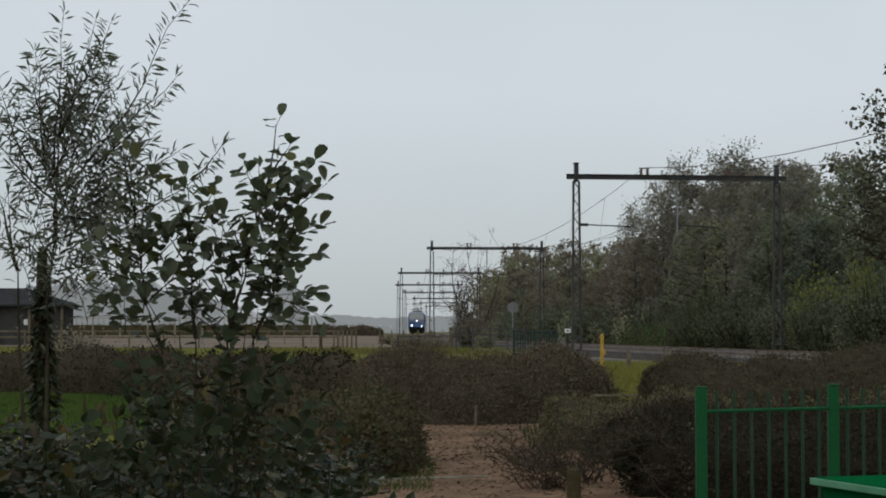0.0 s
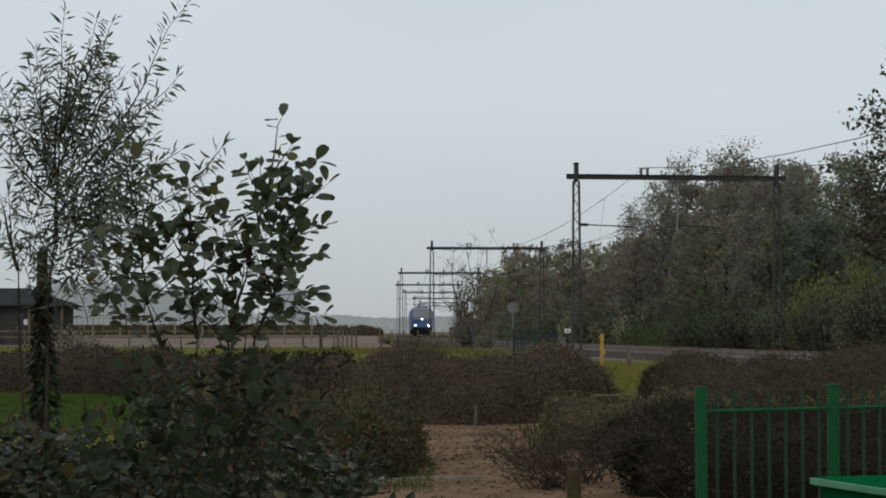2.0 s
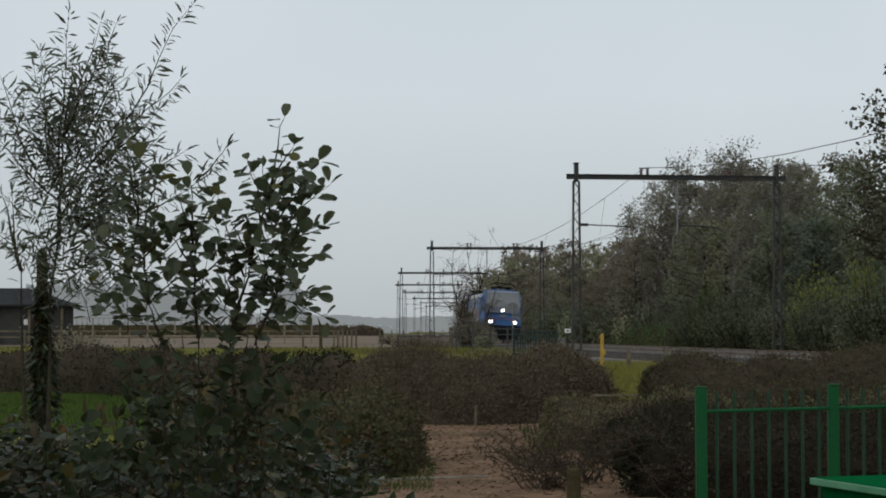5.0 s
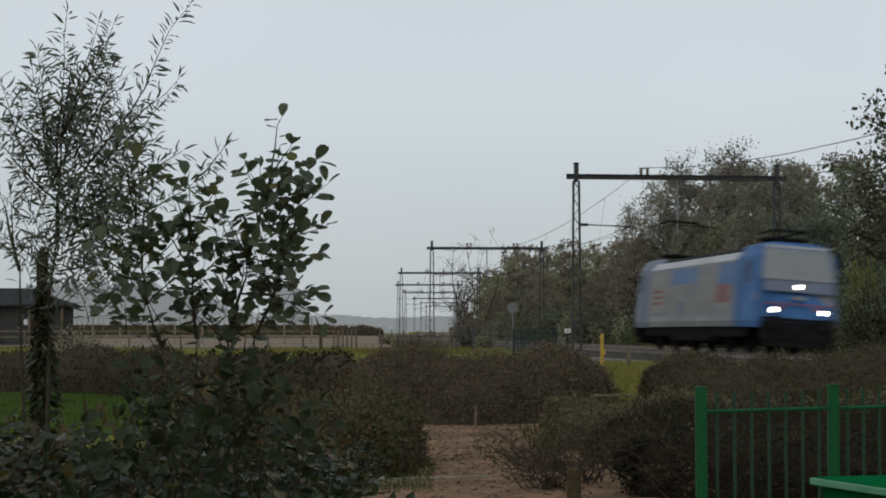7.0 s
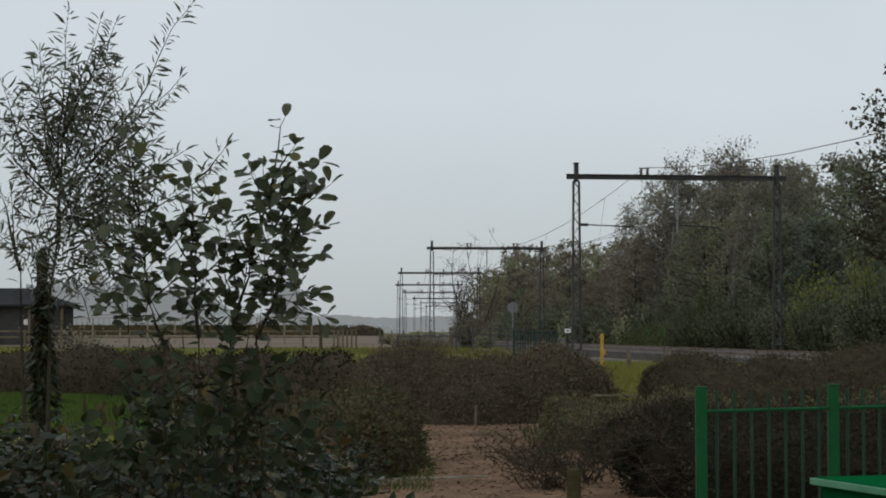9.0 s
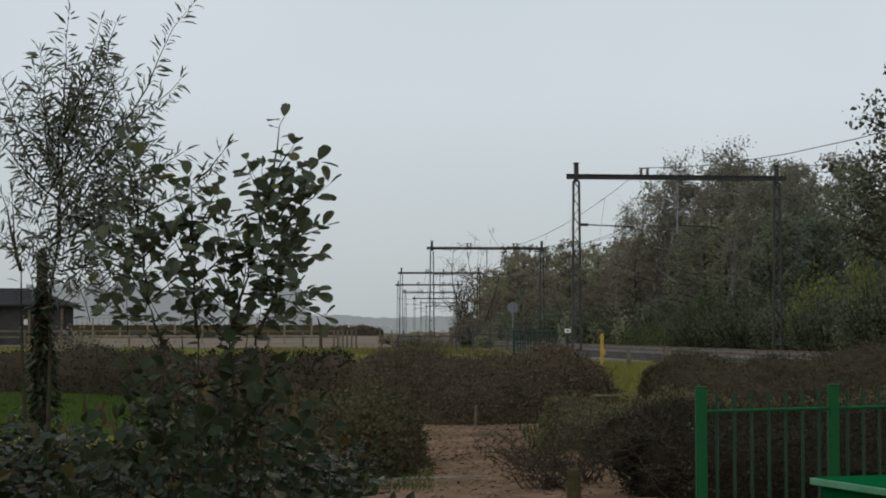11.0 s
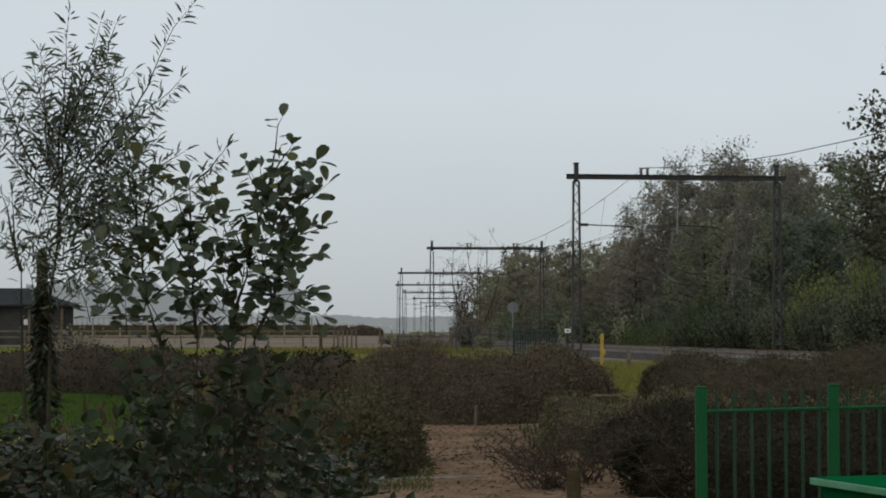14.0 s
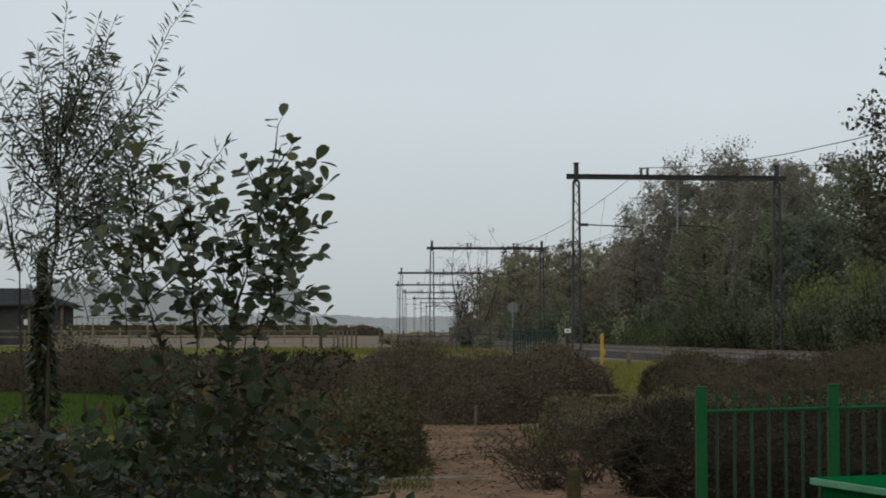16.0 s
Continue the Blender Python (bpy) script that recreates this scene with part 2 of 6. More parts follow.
GRASS_BLADE = leafy("grass_blades", [(0.15, 0.15, 0.03), (0.2, 0.19, 0.04), (0.17, 0.165, 0.035), (0.24, 0.2, 0.065), (0.12, 0.14, 0.028)], 0.7, 0.3)
LAWN_BLADE = leafy("lawn_blades", [(0.036, 0.06, 0.012), (0.052, 0.08, 0.016), (0.042, 0.068, 0.013), (0.058, 0.08, 0.02)], 0.7, 0.25)
FALLEN = leafy("fallen_leaves", [(0.18, 0.105, 0.06), (0.26, 0.16, 0.095), (0.13, 0.075, 0.045), (0.32, 0.22, 0.14), (0.2, 0.1, 0.055)], 0.8, 0.1)

L_BAND = surface("printed_blue_foil", (0.06, 0.12, 0.25), (0.085, 0.15, 0.29), 0.6, 1.5, 20, 0.03, dirt=(0.1, 0.16, 0.28))
L_BLUE = surface("blue_locomotive_paint", (0.026, 0.088, 0.235), (0.034, 0.108, 0.275), 0.6, 1.5, 20, 0.03, dirt=(0.06, 0.17, 0.4))
L_GREY = surface("pale_grey_locomotive_paint", (0.163, 0.168, 0.175), (0.225, 0.230, 0.237), 0.65, 1.5, 15, 0.03, dirt=(0.27, 0.26, 0.26))
L_ROOF = surface("light_roof_panels", (0.3, 0.31, 0.33), (0.4, 0.41, 0.43), 0.5, 1.5, 15, 0.05, dirt=(0.3, 0.3, 0.31))
L_RED = surface("red_print", (0.17, 0.075, 0.08), (0.21, 0.1, 0.1), 0.65, 2, 15, 0.0)
L_WHITE = surface("white_print", (0.164, 0.164, 0.164), (0.246, 0.246, 0.236), 0.65, 1.0, 5, 0.0)
L_PALEBLUE = surface("pale_grey_blue_paint", (0.115, 0.135, 0.189), (0.156, 0.176, 0.230), 0.65, 1.5, 15, 0.03)
L_MAROON = surface("maroon_print", (0.164, 0.057, 0.098), (0.246, 0.098, 0.139), 0.65, 1.0, 5, 0.0)
L_PRINT = printed("soft_printed_picture")
L_BLACK = surface("black_underframe", (0.01, 0.01, 0.011), (0.022, 0.021, 0.02), 0.85, 2, 20, 0.2)
L_GLASS = surface("dark_window_glass", (0.02, 0.028, 0.045), (0.03, 0.04, 0.06), 0.5, 1, 10, 0.0)
# grey base: part of the sky's reflection is put into the glass colour
L_SCREEN = surface("windscreen_glass", (0.17, 0.18, 0.185), (0.22, 0.23, 0.235), 0.12, 1, 6, 0.0)
L_LAMP = glowing("lit_headlamp", (1.0, 0.95, 0.82), 9.0)
# haze over the far woods is put into a flat grey glow
FAR_GREY = glowing("haze_glow_far_woods", (0.15, 0.16, 0.166), 1.0)
FAR_MID = glowing("haze_glow_copse", (0.17, 0.181, 0.185), 1.0)
FAR_DARK = glowing("haze_glow_nearer_woods", (0.135, 0.145, 0.148), 1.0)


# ---- geometry helpers ----
class Geo:
    def __init__(self):
        self.v, self.f, self.n = [], [], 0

    def add(self, verts, faces):
        verts = np.asarray(verts, float)
        self.v.append(verts)
        n = self.n
        self.f.extend([tuple(int(i) + n for i in f) for f in faces])
        self.n += len(verts)

    def box(self, c, s, m=None, b=0.0):
        """A box round c; b bevels its upright and level edges by cutting the corners."""
        x, y, z = (a / 2 for a in s)
        if b <= 0:
            v = [(sx * x, sy * y, sz * z) for sx in (-1, 1) for sy in (-1, 1) for sz in (-1, 1)]
            f = [(0, 1, 3, 2), (4, 6, 7, 5), (0, 4, 5, 1), (2, 3, 7, 6), (0, 2, 6, 4), (1, 5, 7, 3)]
        else:
            ring = [(x, y - b), (x - b, y), (b - x, y), (-x, y - b), (-x, b - y), (b - x, -y), (x - b, -y), (x, b - y)]
            inn = [(px - math.copysign(b, px) * 0.7, py - math.copysign(b, py) * 0.7) for px, py in ring]
            v = [(*p, -z) for p in inn] + [(*p, b - z) for p in ring] + [(*p, z - b) for p in ring] + [(*p, z) for p in inn]
            f = [tuple(range(7, -1, -1)), tuple(range(24, 32))]
            f += [(8 * r + i, 8 * r + (i + 1) % 8, 8 * r + 8 + (i + 1) % 8, 8 * r + 8 + i) for r in range(3) for i in range(8)]
        v = [Vector(p) for p in v]
        if m is not None:
            v = [m @ p for p in v]
        self.add([p + Vector(c) for p in v], f)

    def bar(self, a, b, w, h=None):
        """A square bar from a to b."""
        a, b = Vector(a), Vector(b)
        q = (b - a).to_track_quat("Z", "Y").to_matrix()
        self.box((a + b) / 2, (w, h or w, (b - a).length), q)

    def tube(self, pts, radii, sides=6, cap=True):
        pts = [Vector(p) for p in pts]
        if not hasattr(radii, "__len__"):
            radii = [radii] * len(pts)
        verts, faces = [], []
        for i, p in enumerate(pts):
            d = pts[min(i + 1, len(pts) - 1)] - pts[max(i - 1, 0)]
            q = d.to_track_quat("Z", "Y").to_matrix() if d.length > 1e-9 else Matrix.Identity(3)
            for k in range(sides):
                a = 2 * math.pi * k / sides
                verts.append(p + q @ Vector((math.cos(a) * radii[i], math.sin(a) * radii[i], 0)))
        for i in range(len(pts) - 1):
            for k in range(sides):
                k2 = (k + 1) % sides
                faces.append((i * sides + k, i * sides + k2, i * sides + sides + k2, i * sides + sides + k))
        if cap:
            faces.append(tuple(range(sides - 1, -1, -1)))
            faces.append(tuple(range((len(pts) - 1) * sides, len(pts) * sides)))
        self.add(verts, faces)

    def leaves(self, shape, places, ways, ups, sizes):
        """Many copies of a leaf shape (verts along +y, normal +z), each along its way."""
        tv, tf = shape
        P, W, U = (np.asarray(a, float) for a in (places, ways, ups))
        if not len(P):
            return
        W = W / (np.linalg.norm(W, axis=1, keepdims=True) + 1e-9)
        X = np.cross(W, U)
        X /= np.linalg.norm(X, axis=1, keepdims=True) + 1e-9
        N = np.cross(X, W)
        S = np.asarray(sizes, float)[:, None, None]
        t = np.asarray(tv, float)
        V = P[:, None] + S * (t[None, :, 0:1] * X[:, None] + t[None, :, 1:2] * W[:, None] + t[None, :, 2:3] * N[:, None])
        n, k = len(P), len(t)
        base = self.n
        self.v.append(V.reshape(-1, 3))
        for i in range(n):
            o = base + i * k
            self.f.extend([tuple(o + j for j in f) for f in tf])
        self.n += n * k


def link(name, geo, material, parent=None, label="", smooth=False):
    me = bpy.data.meshes.new(name)
    me.from_pydata(np.concatenate(geo.v).tolist() if geo.v else [], [], geo.f)
    me.materials.append(material)
    if smooth:
        me.shade_smooth()
    ob = new(name, me)
    ob.parent = parent
    if label:
        ob["label"] = label
    return ob


def part(name, geo, material, parent, label="", smooth=False):
    return link(name, geo, material, parent, label, smooth)


def thing(name, m, label, category, group="", kind=""):
    ob = new(name)
    ob.empty_display_size = 0.2
    ob.matrix_basis = m
    return tagged(ob, label, category, group, kind)


LEAF_QUAD = ([(-0.32, 0.35, 0.04), (0, 0, 0), (0.32, 0.45, 0.04), (0, 1, -0.05)], [(0, 1, 2, 3)])
LEAF_NARROW = ([(0, 0, 0), (-0.085, 0.35, 0.03), (-0.06, 0.7, -0.03), (0, 1, -0.2), (0.06, 0.7, -0.03), (0.085, 0.35, 0.03), (0, 0.5, -0.02)],
               [(0, 6, 1), (1, 6, 2), (2, 6, 3), (3, 6, 4), (4, 6, 5), (5, 6, 0)])
LEAF_ROUND = ([(0, 0, 0), (-0.24, 0.22, 0.05), (-0.42, 0.55, 0.07), (-0.36, 0.86, 0.02), (-0.1, 0.99, -0.06), (0, 0.94, -0.08), (0.1, 0.99, -0.06), (0.36, 0.86, 0.02), (0.42, 0.55, 0.07), (0.24, 0.22, 0.05), (0, 0.5, -0.02)],
              [(10, i + 1, i) for i in range(9)] + [(10, 0, 9)])
LEAF_OVAL = ([(0, 0, 0), (-0.27, 0.28, 0.05), (-0.25, 0.62, 0.04), (0, 1, -0.1), (0.25, 0.62, 0.04), (0.27, 0.28, 0.05), (0, 0.45, -0.03)],
             [(0, 6, 1), (1, 6, 2), (2, 6, 3), (3, 6, 4), (4, 6, 5), (5, 6, 0)])
BLADE = ([(-0.05, 0, 0), (0.05, 0, 0), (0.02, 0.6, 0.08), (0, 1, 0.3)], [(0, 1, 2, 3)])


def curve_pts(a, b, rng, n=6, sag=0.0, wob=0.04):
    """A wandering line from a to b."""
    a, b = Vector(a), Vector(b)
    ln = (b - a).length
    out = []
    off = Vector((0, 0, 0))
    for i in range(n + 1):
        t = i / n
        out.append(a.lerp(b, t) + off + Vector((0, 0, sag * ln * 4 * t * (1 - t))))
        if i < n - 1:
            off = off * 0.7 + Vector([rng.uniform(-1, 1) * wob * ln for _ in range(3)])
        else:
            off = Vector((0, 0, 0))
    return out


def rand_unit(rng, n):
    v = rng.normal(size=(n, 3))
    return v / np.linalg.norm(v, axis=1, keepdims=True)


# ---- the ground ----
def smooth_step(a, b, t):
    t = min(1.0, max(0.0, (t - a) / (b - a)))
    return t * t * (3 - 2 * t)


def mast_line(y):
    """The line of the left masts along the curved railway, and its slope."""
    k, y0, s0, lo, hi = 0.00049, 82.9, -0.1165, 20.0, 345.0

    def inner(u):
        return 6.14 + s0 * (u - y0) + k / 2 * (u - y0) ** 2 + 0.3 * smooth_step(160, 260, u)

    def slope(u):
        return (inner(u + 0.5) - inner(u - 0.5))

    if y < lo:
        return inner(lo) + slope(lo) * (y - lo), slope(lo)
    if y > hi:
        return inner(hi) + slope(hi) * (y - hi), slope(hi)
    return inner(y), slope(y)


def grade(y):
    """The land and the railway climb a little into the distance."""
    return 0.3 * smooth_step(190, 320, y)


def by_track(y, off, z=0.0):
    x, s = mast_line(y)
    n = math.hypot(1, s)
    return Vector((x + off / n, y - off * s / n, z + grade(y)))


def cant(y):
    """Lean of the track towards the inside of its curve, in degrees."""
    return 4.3 * (1 - smooth_step(70, 260, y)) if y > 0 else 4.3


def ground_z(x, y):
    h = 0.45 * max(smooth_step(30, 44, y) * smooth_step(-5, 1, x), smooth_step(45, 80, y))
    tx, _ = mast_line(y)
    h = max(h, 0.45 * smooth_step(tx - 9, tx - 3, x)) if y > -150 else h
    h += grade(y) + 0.12 * smooth_step(185, 270, y) * (1 - smooth_step(tx - 16, tx - 5, x))
    if abs(y) < 90:
        h += 0.05 * noise.noise(Vector((x * 0.25, y * 0.25, 0))) * smooth_step(6, 14, y)
    return h


def sheet(xs, ys, lift, keep=None):
    g = Geo()
    g.add([(x, y, ground_z(x, y) + lift) for y in ys for x in xs],
          [(j * len(xs) + i, j * len(xs) + i + 1, j * len(xs) + len(xs) + i + 1, j * len(xs) + len(xs) + i)
           for j in range(len(ys) - 1) for i in range(len(xs) - 1)])
    return g


gx = [-2500, -1200, -600, -300, -150, -100, -70, -50] + list(range(-40, 41, 1)) + [50, 70, 100, 150, 300, 600, 1200, 2500]
gy = [-1500, -700, -350, -180, -100, -60, -30, -15] + list(range(-6, 90, 1)) + list(range(90, 200, 6)) + [210, 240, 280, 330, 400, 600, 900, 1400, 2500]
tagged(link("ground", sheet(gx, gy, 0.0), GRASS, smooth=True), "rough autumn grassland reaching the horizon", "ground", kind="structure")


def strip(rows, lift, cols=9):
    """A sheet on the ground between two edges, given as rows of y, left x, right x."""
    g = Geo()
    v = []
    for y, a, b in rows:
        for i in range(cols):
            x = a + (b - a) * i / (cols - 1)
            v.append((x, y, ground_z(x, y) + lift))
    g.add(v, [(j * cols + i, j * cols + i + 1, (j + 1) * cols + i + 1, (j + 1) * cols + i) for j in range(len(rows) - 1) for i in range(cols - 1)])
    return g


tagged(link("footpath", strip([(y / 2, -1.5 + 0.5 * noise.noise(Vector((y * 0.2, 1, 0))), (1.6 if y < 26 else 6.5 if y < 50 else 2.6) + 0.6 * noise.noise(Vector((y * 0.17, 7, 0)))) for y in range(-60, 67)], 0.012, 14), LITTER_SOIL, smooth=True),
       "brown earth footpath strewn with fallen leaves", "path", kind="structure")
tagged(link("lawn", strip([(y, -14, -3.2) for y in range(28, 47)], 0.01, 14), LAWN, smooth=True), "bright green mown lawn", "lawn", kind="structure")
sand_rows = [(y, -6 - (y - 113) * 1.25, -10.6 + 8.3 * smooth_step(104, 119, y) - 0.04 * (y - 116) + 0.25 * noise.noise(Vector((y * 0.3, 3, 0)))) for y in range(114, 140, 2)]
sand_rows += [(y, -75, -2.3 - 0.04 * (y - 116)) for y in list(range(140, 200, 6)) + [210, 225, 240, 255, 270, 300, 330]]
tagged(link("sand_arena", strip(sand_rows, 0.03, 24), SAND, smooth=True),
       "pale sandy riding ground beside the railway", "sand ground", kind="structure")

tagged(link("far_field", strip([(y, -0.9 * y, -9.5 if y < 500 else -0.02 * y) for y in (332, 360, 400, 450, 500, 600, 750, 900, 1200, 1590)], 0.05, 8), FIELD, smooth=True),
       "dull brown field beyond the sandy ground", "field", kind="structure")

# ---- the railway ----
TRACKS = (2.9, 6.9)
RAIL_Z = 0.78
SPAN = list(range(-330, -20, 15)) + list(range(-20, 150, 5)) + list(range(150, 560, 10))


def along(profile, ys=SPAN, axis=None):
    """A profile swept along the line; about an axis it leans with the track."""
    g = Geo()
    k = len(profile)
    g.add([by_track(y, o, z - (0 if axis is None else (o - axis) * math.tan(radians(cant(y))))) for y in ys for o, z in profile],
          [(j * k + i, j * k + i + 1, (j + 1) * k + i + 1, (j + 1) * k + i) for j in range(len(ys) - 1) for i in range(k - 1)])
    return g


track_bed = tagged(link("track_bed", along([(-0.9, 0.3), (0.1, 0.62), (0.9, 0.66), (4.9, 0.63), (8.9, 0.66), (9.6, 0.6), (10.6, 0.3)]), BALLAST, smooth=True),
                   "grey ballast bed of a double-track railway", "track bed", kind="structure")
for off in TRACKS:
    for side in (-0.75, 0.75):
        o = off + side
        railway_rail = tagged(link("rail", along([(o - 0.07, 0.64), (o - 0.02, 0.68), (o - 0.035, 0.74), (o - 0.035, 0.775), (o + 0.035, 0.775), (o + 0.035, 0.74), (o + 0.02, 0.68), (o + 0.07, 0.64)], axis=off), RAIL),
                              "rusty-sided steel running rail on sleepers", "rail", "railway rails")
        part("rail_head", along([(o - 0.034, 0.777), (o + 0.034, 0.777)], axis=off), RAIL_TOP, railway_rail, "polished steel running surface")
g = Geo()
for off in TRACKS:
    y = 36.0
    while y < 190:
        p = by_track(y, off, 0.63)
        g.box(p, (2.5, 0.26, 0.12), Matrix.Rotation(math.atan(-mast_line(y)[1]), 3, "Z") @ Matrix.Rotation(radians(cant(y)), 3, "Y"))
        y += 0.6
tagged(link("sleepers", g, CONCRETE), "grey concrete sleepers in the ballast", "sleepers", kind="stuff")
g = Geo()
g.add(*(lambda k: (k.v[0], k.f))(along([(-1.75, 0.3), (-1.75, 0.56), (-1.3, 0.56), (-1.3, 0.3)], list(range(30, 110, 4)))))
tagged(link("cable_trough", g, CONCRETE), "grey concrete cable trough beside the track", "cable trough", kind="structure")
rng = np.random.default_rng(5)
g = Geo()
STONE = ([(-.5, -.4, 0), (.5, -.5, 0), (.45, .5, 0), (-.4, .45, 0), (-.2, -.2, .5), (.3, -.1, .45), (.1, .3, .4)],
         [(0, 1, 5, 4), (1, 2, 6, 5), (2, 3, 6), (3, 0, 4, 6), (4, 5, 6)])
pl = [by_track(rng.uniform(38, 92), o, 0) for o in rng.uniform(-0.9, 2.0, 5000)]
offs = [p.x - mast_line(p.y)[0] for p in pl]
pl = [(p.x, p.y, (0.3 + 0.32 * (o + 0.9) if o < 0.1 else 0.63) + 0.01) for p, o in zip(pl, offs)]
ang = rng.uniform(0, 6.28, len(pl))
g.leaves(STONE, pl, np.c_[np.cos(ang), np.sin(ang), 0 * ang], np.tile([0, 0, 1.0], (len(pl), 1)), rng.uniform(0.05, 0.1, len(pl)))
tagged(link("ballast_stones", g, BALLAST), "loose grey ballast stones", "ballast stones", kind="stuff")

PORTALS = [13.0, 82.9, 154.6, 222.0, 287.0, 348.0, 410.0, 472.0, 535.0]
WIDE, BEAM_Z = 9.5, 8.72


def make_portal(m):
    port = thing("catenary_portal", m, "lattice steel catenary portal spanning two railway tracks", "catenary portal", "catenary portals")
    for x in (0.0, WIDE):
        legs = Geo()
        for s in (-1, 1):
            legs.add([(x + s * w + a, b, z) for z, w in ((0.35, 0.2), (8.5, 0.13)) for a, b in ((-0.042, -0.07), (0.042, -0.07), (0.042, 0.07), (-0.042, 0.07))],
                     [(0, 1, 5, 4), (1, 2, 6, 5), (2, 3, 7, 6), (3, 0, 4, 7), (4, 5, 6, 7)])
        legs.box((x, 0, 8.9), (0.2, 0.2, 0.85), b=0.02)
        legs.box((x, 0, 9.34), (0.26, 0.26, 0.04))
        mast = part("mast", legs, STEEL, port)
        lace = Geo()
        z, s = 1.0, 1
        while z < 8.2:
            w = 0.2 - 0.07 * (z - 0.35) / 8.15
            for yy in (-0.06, 0.06):
                lace.bar((x - s * w, yy, z), (x + s * w, yy, z + 0.42), 0.065, 0.015)
            z += 0.42
            s = -s
        part("lacing", lace, STEEL, mast)
        foot = Geo()
        foot.box((x, 0, 0.4), (0.75, 0.75, 0.5), b=0.03)
        part("footing", foot, CONCRETE, mast, "concrete mast footing")
    g = Geo()
    g.box((WIDE / 2, -0.0, BEAM_Z + 0.1), (WIDE + 0.9, 0.26, 0.03))
    g.box((WIDE / 2, -0.0, BEAM_Z - 0.1), (WIDE + 0.9, 0.26, 0.03))
    g.box((WIDE / 2, -0.0, BEAM_Z), (WIDE + 0.9, 0.1, 0.2))
    for i in range(12):
        g.box((0.2 + i * (WIDE - 0.4) / 11, 0, BEAM_Z), (0.03, 0.24, 0.18))
    part("beam", g, STEEL, port)
    for off in TRACKS:
        g = Geo()
        for dx in (-0.15, 0.15):
            g.tube([(off + 0.3 + dx, 0, BEAM_Z + 0.1 + k * 0.045) for k in range(8)], [0.05, 0.085, 0.05, 0.085, 0.05, 0.085, 0.05, 0.03], 8)
        part("insulator", g, PORCELAIN, port, "brown porcelain insulator")
        g = Geo()
        g.bar((off + 0.05, 0, BEAM_Z + 0.42), (off + 0.55, 0, BEAM_Z + 0.42), 0.05)
        part("clamp", g, STEEL, port)
    # left track: arm from the mast; right track: arm from a hanging post
    g = Geo()
    g.tube([(0.15, 0, 6.5), (0.55, 0, 6.5)], [0.07, 0.07], 8)
    g.tube([(0.55, 0, 6.5), (2.7, 0, 6.42)], [0.032, 0.028], 6)
    g.tube([(2.2, 0, 6.44), (2.9, 0, 6.3)], 0.018, 5)
    part("steady_arm", g, STEEL, port)
    g = Geo()
    g.tube([(4.75, 0, BEAM_Z - 0.1), (4.75, 0, 6.1)], 0.045, 8)
    g.tube([(4.75, 0, 6.9), (5.2, 0, 7.4)], 0.025, 6)
    part("drop_post", g, GALV, port, "galvanised hanging post")
    g = Geo()
    g.tube([(4.8, 0, 6.5), (6.7, 0, 6.42)], [0.035, 0.028], 6)
    g.tube([(6.3, 0, 6.44), (6.9, 0, 6.3)], 0.018, 5)
    part("steady_arm", g, STEEL, port)
    return port


portal = None
for y in PORTALS:
    a = by_track(y, 0)
    m = pose(a.x, a.y, a.z, 0, 0, -math.degrees(math.atan(mast_line(y)[1])))
    portal = make_portal(m) if portal is None else copy_thing(portal, m)


def wire_run(name, off, z0, sag, r, label):
    """A wire over one track: a thing with one span from portal to portal."""
    run = thing(name, Matrix.Identity(4), label, "overhead wire", "overhead wires")
    for a, b in zip(PORTALS[:-1], PORTALS[1:]):
        g = Geo()
        n = 10
        g.tube([by_track(a + (b - a) * i / n, off, z0 - sag * 4 * (i / n) * (1 - i / n)) for i in range(n + 1)], r, 4, cap=False)
        part("span", g, WIRE, run)
    return run


for off in TRACKS:
    wire_run("contact_wire", off, 6.28, 0.05, 0.011, "thin dark contact wire over the track")
    carrier = wire_run("carrier_cable", off + 0.3, 9.16, 1.7, 0.015, "sagging carrier cable over the track")
    for a, b in zip(PORTALS[:4], PORTALS[1:5]):
        for i in range(1, 8):
            t = i / 8
            g = Geo()
            yy = a + (b - a) * t
            g.tube([by_track(yy, off, 6.28 - 0.05 * 4 * t * (1 - t)), by_track(yy, off + 0.3, 9.16 - 1.7 * 4 * t * (1 - t))], 0.007, 3, cap=False)
            part("dropper", g, WIRE, carrier)


